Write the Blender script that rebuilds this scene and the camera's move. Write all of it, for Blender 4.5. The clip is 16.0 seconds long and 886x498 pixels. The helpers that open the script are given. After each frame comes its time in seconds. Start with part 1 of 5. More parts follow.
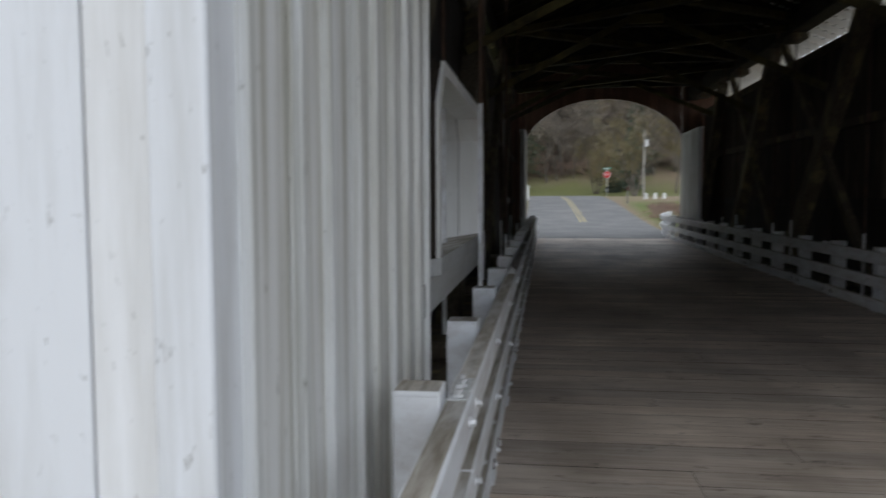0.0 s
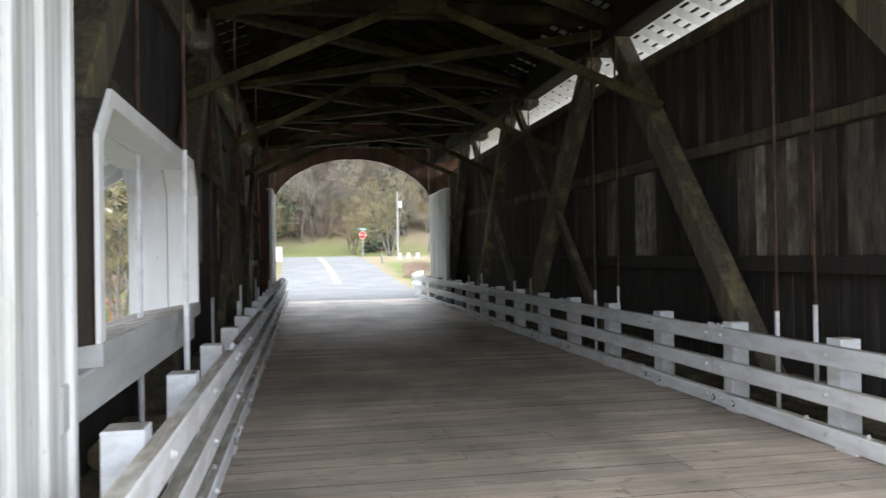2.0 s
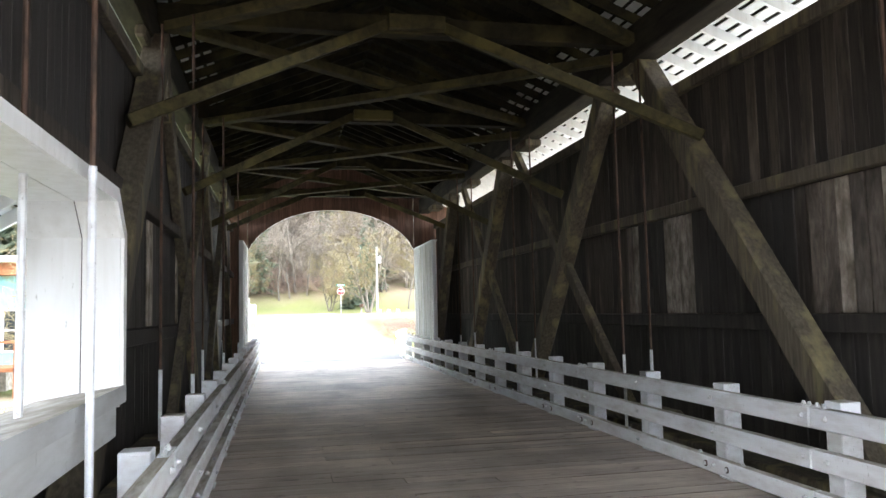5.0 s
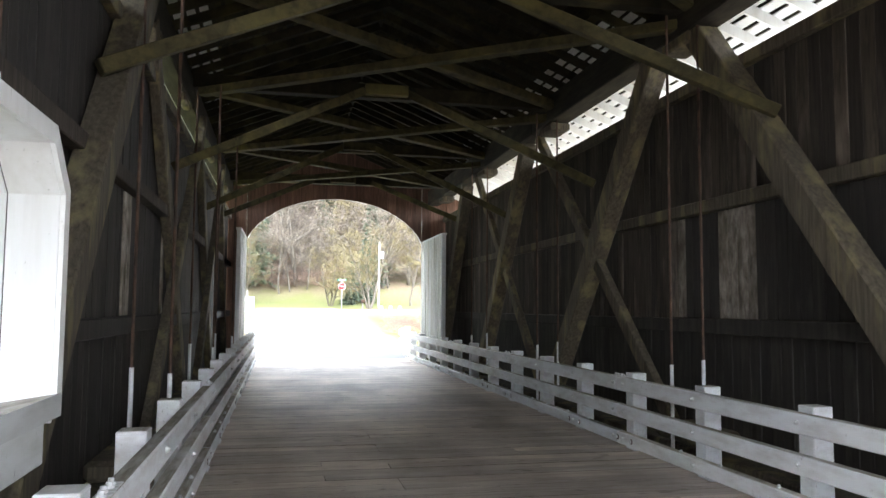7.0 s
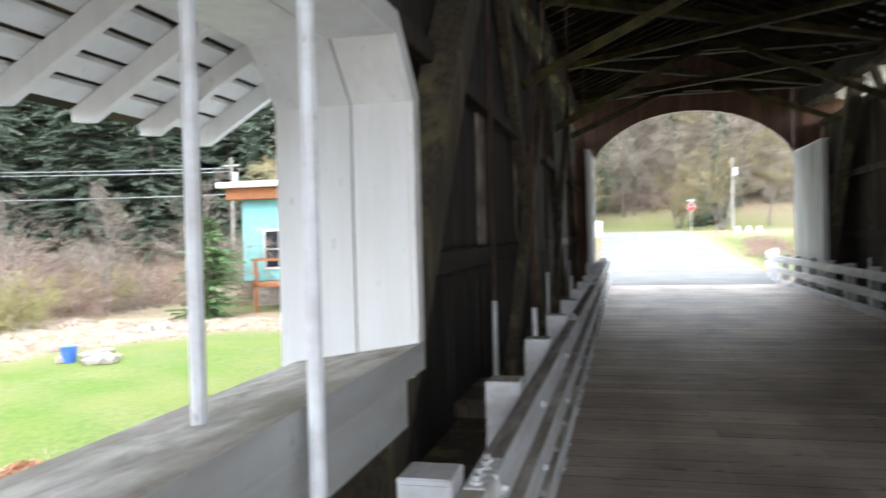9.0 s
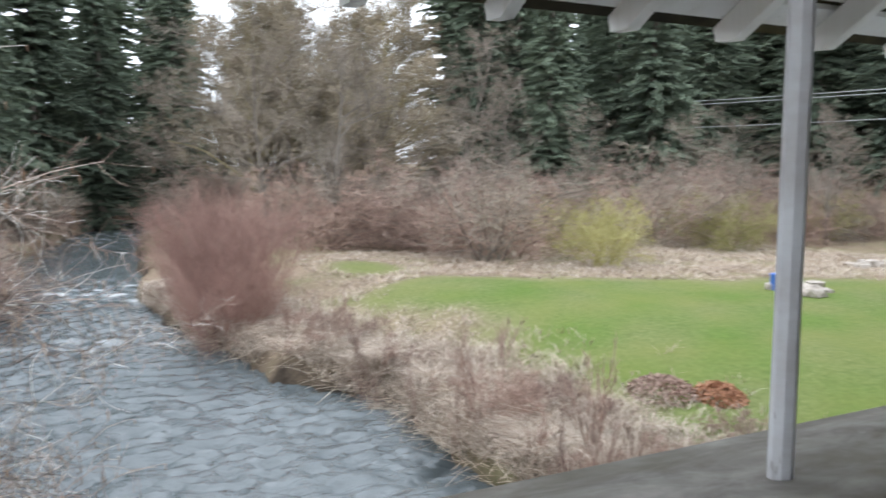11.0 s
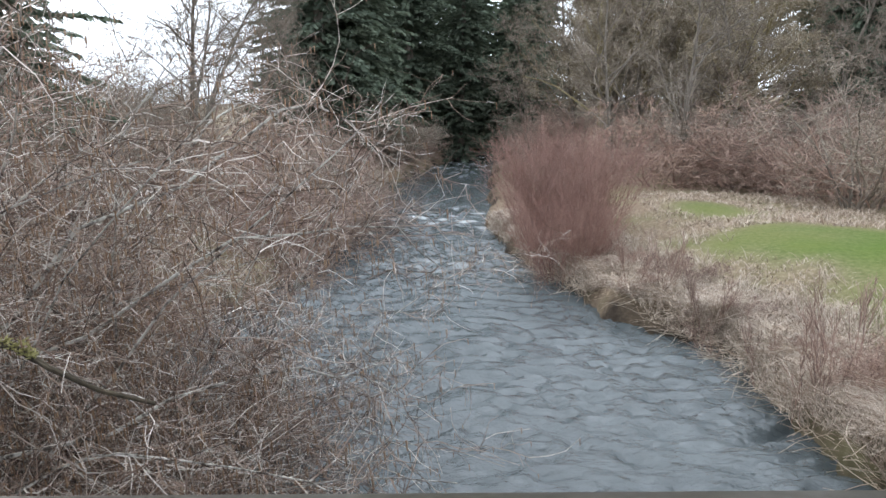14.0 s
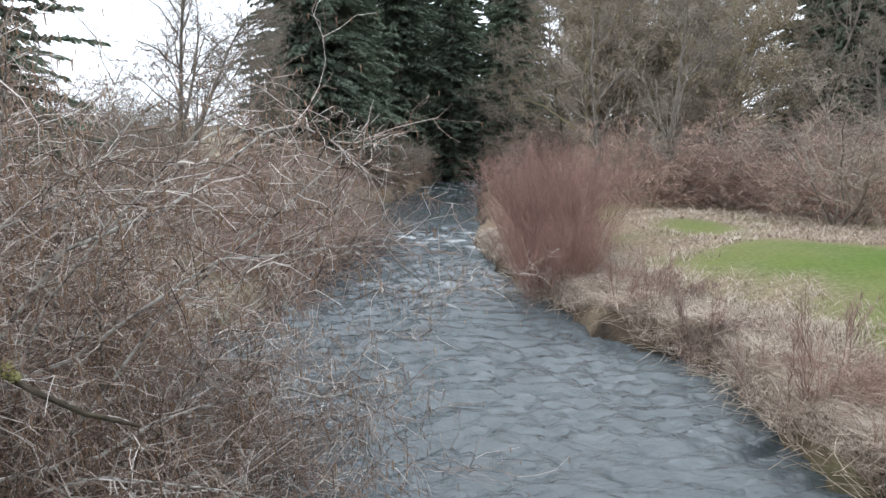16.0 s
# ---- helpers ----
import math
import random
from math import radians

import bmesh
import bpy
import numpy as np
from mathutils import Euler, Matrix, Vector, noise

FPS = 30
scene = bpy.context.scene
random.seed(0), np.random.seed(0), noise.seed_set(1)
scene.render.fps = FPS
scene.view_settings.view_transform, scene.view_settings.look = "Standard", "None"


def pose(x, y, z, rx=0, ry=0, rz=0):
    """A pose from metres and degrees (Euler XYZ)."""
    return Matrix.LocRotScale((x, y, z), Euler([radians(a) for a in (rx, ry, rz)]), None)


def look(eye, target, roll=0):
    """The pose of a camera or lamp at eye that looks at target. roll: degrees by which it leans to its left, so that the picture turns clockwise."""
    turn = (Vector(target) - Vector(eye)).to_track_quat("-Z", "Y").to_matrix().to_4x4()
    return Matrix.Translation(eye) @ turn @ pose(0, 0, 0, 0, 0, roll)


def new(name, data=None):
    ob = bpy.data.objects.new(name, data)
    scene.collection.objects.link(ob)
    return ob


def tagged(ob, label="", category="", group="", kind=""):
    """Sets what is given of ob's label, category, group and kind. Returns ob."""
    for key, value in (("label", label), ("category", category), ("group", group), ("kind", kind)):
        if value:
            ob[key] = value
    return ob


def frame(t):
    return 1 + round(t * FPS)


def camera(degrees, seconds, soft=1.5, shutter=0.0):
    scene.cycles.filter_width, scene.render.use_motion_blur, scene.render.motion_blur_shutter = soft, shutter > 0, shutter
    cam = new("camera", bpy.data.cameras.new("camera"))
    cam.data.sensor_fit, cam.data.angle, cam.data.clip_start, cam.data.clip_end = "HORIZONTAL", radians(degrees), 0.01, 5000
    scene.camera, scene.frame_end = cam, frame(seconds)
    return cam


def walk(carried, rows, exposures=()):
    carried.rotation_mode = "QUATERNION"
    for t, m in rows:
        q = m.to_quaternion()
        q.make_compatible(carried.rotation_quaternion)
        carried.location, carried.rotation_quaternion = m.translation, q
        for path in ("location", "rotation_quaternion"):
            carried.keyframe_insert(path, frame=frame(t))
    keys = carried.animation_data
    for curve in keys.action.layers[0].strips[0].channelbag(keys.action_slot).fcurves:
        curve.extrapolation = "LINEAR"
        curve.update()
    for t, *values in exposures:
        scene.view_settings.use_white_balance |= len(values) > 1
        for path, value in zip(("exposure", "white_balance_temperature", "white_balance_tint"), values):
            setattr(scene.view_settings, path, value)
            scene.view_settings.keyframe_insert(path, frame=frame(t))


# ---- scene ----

# ---- camera and walk ----
cam = camera(60.0, 16.0, shutter=0.4)
PATH = [
    (0.0, look((-2.279, 0.43, 1.74), (-2.542, 2.408, 1.602), -0.2)),
    (0.5, look((-2.22, 0.543, 1.79), (-2.183, 2.541, 1.71), -0.5)),
    (1.0, look((-2.176, 0.828, 1.785), (-1.956, 2.815, 1.741), -0.5)),
    (1.5, look((-2.01, 1.129, 1.805), (-1.791, 3.117, 1.815), -0.5)),
    (2.0, look((-1.944, 1.421, 1.749), (-1.588, 3.389, 1.763), -0.9)),
    (2.5, look((-1.967, 1.729, 1.788), (-1.514, 3.676, 1.855), 0.8)),
    (3.0, look((-1.895, 2.081, 1.733), (-1.46, 4.031, 1.833), 0.0)),
    (3.5, look((-1.873, 2.419, 1.8), (-1.488, 4.378, 1.914), -1.0)),
    (6.0, look((-1.888, 4.287, 1.798), (-1.457, 6.233, 1.97), -1.5)),
    (6.5, look((-1.79, 4.664, 1.771), (-1.391, 6.616, 1.944), -0.7)),
    (7.0, look((-1.844, 5.016, 1.778), (-1.433, 6.967, 1.932), 0.4)),
    (7.5, look((-1.888, 5.357, 1.853), (-1.473, 7.309, 1.974), -1.0)),
    (8.0, look((-1.875, 5.725, 1.774), (-1.631, 7.709, 1.839), -1.0)),
    (8.5, look((-1.896, 5.926, 1.807), (-2.039, 7.921, 1.836), -0.2)),
    (9.0, look((-2.109, 6.228, 1.782), (-2.569, 8.174, 1.747), -1.4)),
    (9.5, look((-2.219, 6.468, 1.80), (-3.108, 8.259, 1.710), -2.0)),
    (10.0, look((-2.20, 6.655, 1.84), (-3.52, 8.147, 1.658), -0.1)),
    (10.2, pose(-2.215, 6.71, 1.845, 84.6, 0.1, 46.4)),
    (12.3, pose(-2.345, 7.27, 1.875, 81.1, -0.7, 84.3)),
    (12.5, pose(-2.327, 7.261, 1.875, 80.59, -0.75, 85.8)),
    (13.0, pose(-2.336, 7.164, 1.885, 79.94, -0.06, 88.29)),
    (13.5, pose(-2.355, 7.13, 1.871, 79.4, 0.42, 89.62)),
    (14.0, pose(-2.382, 7.117, 1.874, 79.23, 0.22, 89.64)),
    (14.5, pose(-2.375, 7.119, 1.866, 79.67, 0.39, 89.16)),
    (15.0, pose(-2.373, 7.125, 1.861, 79.91, 0.47, 88.95)),
    (15.5, pose(-2.374, 7.144, 1.867, 80.28, 0.38, 89.02)),
    (16.0, pose(-2.363, 7.149, 1.871, 80.69, 0.6, 88.84)),
]
EXPOSURES = [(0.0, -0.5), (0.5, -0.18), (1.0, 0.7), (1.5, 1.15), (2.5, 1.68), (3.5, 2.28), (6.0, 2.4), (7.5, 2.45), (8.5, 2.0), (9.5, 1.45), (10.2, 1.0), (12.3, 0.22), (16.0, 0.2)]
walk(cam, PATH, EXPOSURES)

# ---- daylight: an even overcast sky ----
world = bpy.data.worlds.new("overcast_sky")
scene.world = world
world.use_nodes = True
wn, wl = world.node_tree.nodes, world.node_tree.links
wn.clear()
sky = wn.new("ShaderNodeTexSky")
sky.sky_type = "NISHITA"
sky.sun_disc = False
sky.sun_elevation, sky.sun_rotation = radians(48), radians(200)
sky.dust_density, sky.ozone_density = 4.0, 1.0
grey = wn.new("ShaderNodeHueSaturation")
grey.inputs["Saturation"].default_value = 0.12
cloud_mix = wn.new("ShaderNodeMix")
cloud_mix.data_type = "RGBA"
cloud_mix.inputs["Factor"].default_value = 0.85
cloud_mix.inputs["B"].default_value = (14.7, 16.0, 17.9, 1)
back = wn.new("ShaderNodeBackground")
back.inputs["Strength"].default_value = 0.125
wout = wn.new("ShaderNodeOutputWorld")
wl.new(sky.outputs[0], grey.inputs["Color"])
wl.new(grey.outputs[0], cloud_mix.inputs["A"])
wl.new(cloud_mix.outputs["Result"], back.inputs["Color"])
wl.new(back.outputs[0], wout.inputs["Surface"])
sun = new("sun", bpy.data.lights.new("sun", "SUN"))
sun.data.energy, sun.data.angle, sun.data.color = 0.6, radians(25), (1.0, 0.97, 0.93)
sun.matrix_world = look((0, 0, 60), (0 + 20, 0 + 44, 10))

# ---- materials ----
def ramp(nt, fac, stops):
    n = nt.nodes.new("ShaderNodeValToRGB")
    el = n.color_ramp.elements
    while len(el) < len(stops):
        el.new(0.5)
    for e, (p, c) in zip(el, stops):
        e.position, e.color = p, (*c, 1)
    nt.links.new(fac, n.inputs[0])
    return n.outputs[0]


def tex(nt, scale, detail=4.0, rough=0.55, stretch=(1, 1, 1), kind="noise", distort=0.0, coord="Object"):
    tc = nt.nodes.new("ShaderNodeTexCoord")
    mp = nt.nodes.new("ShaderNodeMapping")
    mp.inputs["Scale"].default_value = stretch
    nt.links.new(tc.outputs[coord], mp.inputs["Vector"])
    oi = nt.nodes.new("ShaderNodeObjectInfo")
    shift = nt.nodes.new("ShaderNodeMath")
    shift.operation = "MULTIPLY"
    shift.inputs[1].default_value = 37.0
    nt.links.new(oi.outputs["Random"], shift.inputs[0])
    nt.links.new(shift.outputs[0], mp.inputs["Location"])
    if kind == "noise":
        n = nt.nodes.new("ShaderNodeTexNoise")
        n.inputs["Scale"].default_value, n.inputs["Detail"].default_value = scale, detail
        n.inputs["Roughness"].default_value, n.inputs["Distortion"].default_value = rough, distort
    else:
        n = nt.nodes.new("ShaderNodeTexVoronoi")
        n.inputs["Scale"].default_value = scale
    nt.links.new(mp.outputs[0], n.inputs["Vector"])
    return n.outputs[0]


def mixc(nt, fac, a, b, mode="MIX"):
    n = nt.nodes.new("ShaderNodeMix")
    n.data_type, n.blend_type = "RGBA", mode
    for sock, v in (("Factor", fac), ("A", a), ("B", b)):
        if isinstance(v, (int, float)):
            n.inputs[sock].default_value = v
        elif isinstance(v, tuple):
            n.inputs[sock].default_value = (*v, 1)
        else:
            nt.links.new(v, n.inputs[sock])
    return n.outputs["Result"]


def material(name, build, rough=0.8, metal=0.0, spec=0.4):
    m = bpy.data.materials.new(name)
    m.use_nodes = True
    nt = m.node_tree
    b = nt.nodes["Principled BSDF"]
    b.inputs["Roughness"].default_value, b.inputs["Metallic"].default_value = rough, metal
    b.inputs["Specular IOR Level"].default_value = spec
    colour, height, depth = build(nt)
    if isinstance(colour, tuple):
        b.inputs["Base Color"].default_value = (*colour, 1)
    else:
        nt.links.new(colour, b.inputs["Base Color"])
    if height is not None:
        bump = nt.nodes.new("ShaderNodeBump")
        bump.inputs["Strength"].default_value, bump.inputs["Distance"].default_value = 0.8, depth
        nt.links.new(height, bump.inputs["Height"])
        nt.links.new(bump.outputs[0], b.inputs["Normal"])
    return m


def per_piece(nt, colour, low=0.7, high=1.25):
    """Brightness that differs from piece to piece."""
    oi = nt.nodes.new("ShaderNodeObjectInfo")
    r = ramp(nt, oi.outputs["Random"], [(0, (low,) * 3), (1, (high, high * 0.98, high * 0.95))])
    return mixc(nt, 1.0, colour, r, "MULTIPLY")


def wood(dark, light, grain=(1, 1, 1), stain=None, low=0.75, high=1.2, scale=6.0, coord="Object", amount=(0.5, 0.68)):
    def build(nt):
        g = tex(nt, scale, 6, 0.65, grain, distort=0.4, coord=coord)
        c = ramp(nt, g, [(0.3, dark), (0.7, light)])
        if stain:
            s = tex(nt, 1.7, 5, 0.6, tuple(0.4 + 0.3 * v for v in grain), coord=coord)
            f = ramp(nt, s, [(amount[0], (0, 0, 0)), (amount[1], (1, 1, 1))])
            c = mixc(nt, f, c, stain)
        return per_piece(nt, c, low, high), g, 0.004
    return build


def paint(base, dirt, streak=(3, 3, 0.25), amount=0.5, scale=3.0, coord="Object"):
    def build(nt):
        s = tex(nt, scale, 6, 0.62, streak, coord=coord)
        f = ramp(nt, s, [(0.42, (0, 0, 0)), (0.75, (amount,) * 3)])
        c = mixc(nt, f, base, dirt)
        k = tex(nt, 38.0, 3, 0.6, (1, 1, 0.35), coord=coord)
        f2 = ramp(nt, k, [(0.66, (0, 0, 0)), (0.74, (0.55,) * 3)])
        c = mixc(nt, f2, c, tuple(0.55 * v for v in dirt))
        return per_piece(nt, c, 0.93, 1.03), s, 0.003
    return build


M_WHITE = material("white_siding_paint", paint((0.82, 0.84, 0.87), (0.46, 0.45, 0.41), amount=0.55), 0.6)
M_WHITE_OLD = material("old_white_siding_paint", paint((0.78, 0.79, 0.79), (0.33, 0.315, 0.23), (5, 5, 0.14), 0.95, 3.0), 0.65)
M_TRIM = material("white_trim_paint", paint((0.78, 0.79, 0.79), (0.50, 0.48, 0.42), amount=0.35), 0.55)
M_RAIL = material("white_rail_paint", paint((0.80, 0.82, 0.85), (0.40, 0.34, 0.31), (1.2, 0.5, 2), 0.55, 4.0), 0.6)
M_RAILTOP = material("worn_rail_top", wood((0.20, 0.17, 0.13), (0.52, 0.49, 0.44), (4, 0.4, 4), (0.62, 0.62, 0.62)), 0.85)
M_TRUSS = material("weathered_fir_timber", wood((0.052, 0.043, 0.031), (0.148, 0.125, 0.09), (5, 5, 0.35), (0.235, 0.198, 0.105), 0.85, 1.15, 5.0), 0.85)
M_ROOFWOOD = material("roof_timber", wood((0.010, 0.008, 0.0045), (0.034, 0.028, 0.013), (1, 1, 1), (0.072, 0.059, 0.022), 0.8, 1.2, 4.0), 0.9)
# olive brace timber; reflected light on it is put into the paler colour
M_KNEE = material("olive_lit_brace", wood((0.027, 0.022, 0.009), (0.092, 0.077, 0.031), (1.5, 1.5, 1.5), (0.13, 0.111, 0.038), 0.85, 1.2, 4.0), 0.85)
# near-black copy of the roof timber: the chord's shade is in the colour
M_CHORD = material("shaded_chord_timber", wood((0.010, 0.008, 0.006), (0.034, 0.028, 0.020), (4, 0.4, 4), (0.05, 0.042, 0.028), 0.8, 1.2, 4.0), 0.9)
# darker board copy: smooth dark panels, and shade coloured into lower and window-wall boards
M_BOARD_LOW = material("dark_shaded_siding", wood((0.018, 0.016, 0.014), (0.046, 0.040, 0.035), (5, 5, 0.3), (0.075, 0.066, 0.058), 0.8, 1.25, 3.0, amount=(0.56, 0.8)), 0.8)
M_PATCH_DIM = material("faded_wall_board", wood((0.055, 0.045, 0.037), (0.20, 0.168, 0.14), (3.5, 3.5, 0.9), (0.045, 0.037, 0.03), 0.75, 1.25, 3.6, amount=(0.46, 0.66)), 0.9)
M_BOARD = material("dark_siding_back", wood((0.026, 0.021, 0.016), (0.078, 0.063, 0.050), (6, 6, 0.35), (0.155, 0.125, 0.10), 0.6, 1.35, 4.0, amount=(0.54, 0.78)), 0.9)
M_PATCH = material("lighter_patch_board", wood((0.13, 0.108, 0.085), (0.50, 0.445, 0.38), (2.6, 2.6, 1.1), (0.10, 0.08, 0.055), 0.75, 1.25, 3.6, amount=(0.46, 0.66)), 0.9)
M_RED = material("red_brown_gable_board", wood((0.10, 0.055, 0.04), (0.24, 0.14, 0.10), (6, 6, 0.35), None, 0.7, 1.2, 4.0), 0.9)
def deck_colour(nt):
    base = wood((0.36, 0.302, 0.255), (0.60, 0.53, 0.465), (0.25, 5, 5), (0.64, 0.575, 0.51), 0.80, 1.12, 7.0)(nt)
    geo = nt.nodes.new("ShaderNodeNewGeometry")
    n = nt.nodes.new("ShaderNodeTexNoise")
    n.inputs["Scale"].default_value, n.inputs["Detail"].default_value = 0.55, 6
    mp = nt.nodes.new("ShaderNodeMapping")
    mp.inputs["Scale"].default_value = (1.6, 0.7, 1)
    nt.links.new(geo.outputs["Position"], mp.inputs["Vector"])
    nt.links.new(mp.outputs[0], n.inputs["Vector"])
    worn = ramp(nt, n.outputs[0], [(0.32, (0.62, 0.59, 0.56)), (0.5, (0.95, 0.93, 0.91)), (0.7, (1.25, 1.22, 1.18))])
    knots = ramp(nt, tex(nt, 7, 4, 0.65, (0.5, 1, 1)), [(0.61, (1, 1, 1)), (0.72, (0.32, 0.29, 0.27))])
    return mixc(nt, 1.0, mixc(nt, 1.0, base[0], worn, "MULTIPLY"), knots, "MULTIPLY"), base[1], 0.003


M_DECK = material("worn_deck_plank", deck_colour, 0.52, spec=0.42)
M_SILL = material("weathered_grey_sill", wood((0.17, 0.15, 0.125), (0.56, 0.53, 0.49), (1.6, 0.7, 2), (0.20, 0.18, 0.135), 0.95, 1.05, 5.0, amount=(0.46, 0.66)), 0.85)
M_BEAM = material("grey_primed_beam", paint((0.55, 0.56, 0.56), (0.33, 0.32, 0.29), (1, 0.4, 2), 0.6, 3.0), 0.7)
M_RUST = material("rusty_steel_rod", lambda nt: (ramp(nt, tex(nt, 20, 5, 0.6, (1, 1, 0.3)), [(0.35, (0.045, 0.03, 0.022)), (0.7, (0.14, 0.078, 0.052))]), None, 0), 0.7, 0.3)
M_GALV = material("painted_steel_bolt", lambda nt: (ramp(nt, tex(nt, 30, 3), [(0.3, (0.50, 0.50, 0.49)), (0.7, (0.80, 0.81, 0.82))]), None, 0), 0.45, 0.3)
M_ASPHALT = material("grey_asphalt", lambda nt: (mixc(nt, ramp(nt, tex(nt, 0.6, 5), [(0.4, (0, 0, 0)), (0.7, (1, 1, 1))]), ramp(nt, tex(nt, 60, 3), [(0.3, (0.10, 0.10, 0.102)), (0.7, (0.19, 0.19, 0.19))]), (0.20, 0.195, 0.19)), tex(nt, 90, 2), 0.004), 0.85)
M_YELLOW = material("yellow_road_paint", lambda nt: (ramp(nt, tex(nt, 25, 4), [(0.35, (0.30, 0.26, 0.15)), (0.6, (0.58, 0.48, 0.24))]), None, 0), 0.8)
M_TEAL = material("teal_house_paint", paint((0.22, 0.52, 0.52), (0.14, 0.34, 0.35), amount=0.4), 0.7)
M_ORANGE = material("orange_cedar", wood((0.20, 0.075, 0.03), (0.42, 0.17, 0.075), (2, 2, 2)), 0.75)
M_GLASS = material("dark_window_glass", lambda nt: ((0.02, 0.025, 0.03), None, 0), 0.05)
M_RED_SIGN = material("red_sign_face", lambda nt: (ramp(nt, tex(nt, 6, 3), [(0.3, (0.50, 0.03, 0.03)), (0.8, (0.62, 0.05, 0.05))]), None, 0), 0.5)
M_GREEN_SIGN = material("green_sign_face", lambda nt: (ramp(nt, tex(nt, 6, 3), [(0.3, (0.01, 0.17, 0.10)), (0.8, (0.02, 0.22, 0.13))]), None, 0), 0.5)
M_POLE = material("grey_pole_wood", wood((0.20, 0.19, 0.17), (0.42, 0.40, 0.37), (4, 4, 0.3)), 0.85)
M_BLUE = material("blue_plastic", lambda nt: (ramp(nt, tex(nt, 8, 3), [(0.3, (0.04, 0.12, 0.42)), (0.8, (0.07, 0.18, 0.52))]), None, 0), 0.5)
M_STONE = material("pale_rubble", lambda nt: (ramp(nt, tex(nt, 5, 5), [(0.3, (0.22, 0.19, 0.16)), (0.7, (0.50, 0.45, 0.40))]), tex(nt, 14, 4), 0.02), 0.9)
M_CABLE = material("grey_cable", lambda nt: ((0.42, 0.43, 0.44), None, 0), 0.6)


def plant(low, high, spread=0.35, moss=None):
    """Colour that differs from clump to clump and along the surface."""
    def build(nt):
        geo = nt.nodes.new("ShaderNodeNewGeometry")
        c = ramp(nt, geo.outputs["Random Per Island"], [(0, low), (1, high)])
        n = tex(nt, 0.8, 4, 0.6)
        c = mixc(nt, ramp(nt, n, [(0.35, (0, 0, 0)), (0.7, (spread,) * 3)]), c, moss or tuple(0.6 * v for v in low))
        return per_piece(nt, c, 0.8, 1.2), None, 0
    return build


M_NEEDLE = material("fir_needles", plant((0.115, 0.148, 0.112), (0.205, 0.25, 0.185), 0.35, (0.095, 0.12, 0.092)), 0.9, spec=0.05)
M_NEEDLE_LIGHT = material("young_fir_needles", plant((0.085, 0.15, 0.06), (0.18, 0.28, 0.12)), 0.75, spec=0.25)
M_BARK = material("grey_brown_bark", lambda nt: (ramp(nt, tex(nt, 7, 6, 0.65, (2, 2, 0.5)), [(0.3, (0.075, 0.062, 0.050)), (0.7, (0.26, 0.23, 0.195))]), tex(nt, 12, 5), 0.02), 0.9)
M_TWIG = material("grey_brown_twigs", plant((0.14, 0.115, 0.095), (0.40, 0.35, 0.30), 0.4, (0.24, 0.20, 0.14)), 0.9)
M_TWIG_MOSS = material("mossy_gold_twigs", plant((0.19, 0.155, 0.085), (0.38, 0.32, 0.18), 0.4, (0.20, 0.18, 0.08)), 0.9)
M_TUFT = material("lichen_grey_twigs", plant((0.17, 0.135, 0.095), (0.46, 0.405, 0.325), 0.45, (0.24, 0.195, 0.10)), 0.95)
M_TWIG_BROWN = material("tan_brown_twigs", plant((0.15, 0.10, 0.082), (0.47, 0.355, 0.30), 0.5, (0.34, 0.215, 0.175)), 0.9)
M_TWIG_RED = material("red_willow_twigs", plant((0.24, 0.125, 0.105), (0.42, 0.265, 0.225), 0.55, (0.32, 0.225, 0.185)), 0.85)
M_TWIG_YELLOW = material("yellow_green_twigs", plant((0.24, 0.22, 0.08), (0.46, 0.43, 0.20), 0.3, (0.20, 0.20, 0.09)), 0.9)
def hazel_colour(nt):
    geo = nt.nodes.new("ShaderNodeNewGeometry")
    c = ramp(nt, geo.outputs["Random Per Island"], [(0, (0.06, 0.042, 0.034)), (0.45, (0.235, 0.162, 0.128)), (0.8, (0.44, 0.335, 0.27)), (1, (0.95, 0.90, 0.84))])
    pale = ramp(nt, tex(nt, 6, 4, 0.65), [(0.56, (0, 0, 0)), (0.64, (0.75,) * 3)])
    return mixc(nt, pale, c, (0.66, 0.64, 0.58)), None, 0


M_LICHEN = material("pale_lichen_twigs", hazel_colour, 0.9)
M_STEM = material("lichened_hazel_bark", lambda nt: (mixc(nt, ramp(nt, tex(nt, 9, 5, 0.7), [(0.40, (0, 0, 0)), (0.56, (1, 1, 1))]), ramp(nt, tex(nt, 3, 4), [(0.3, (0.045, 0.034, 0.027)), (0.7, (0.13, 0.10, 0.082))]), (0.58, 0.55, 0.50)), tex(nt, 20, 4), 0.01), 0.9)
M_LOG = material("dark_wet_bark", lambda nt: (ramp(nt, tex(nt, 8, 6, 0.65), [(0.35, (0.03, 0.024, 0.018)), (0.7, (0.13, 0.105, 0.07))]), tex(nt, 25, 4), 0.01), 0.85)
M_DEADLEAF = material("red_brown_dead_leaves", plant((0.22, 0.10, 0.055), (0.50, 0.27, 0.17), 0.3), 0.9)
M_CATKIN = material("tan_catkins", plant((0.23, 0.145, 0.095), (0.42, 0.29, 0.20), 0.3), 0.9)
M_DRYGRASS = material("dry_bank_grass", plant((0.29, 0.225, 0.175), (0.74, 0.655, 0.56), 0.4, (0.37, 0.275, 0.215)), 0.9)


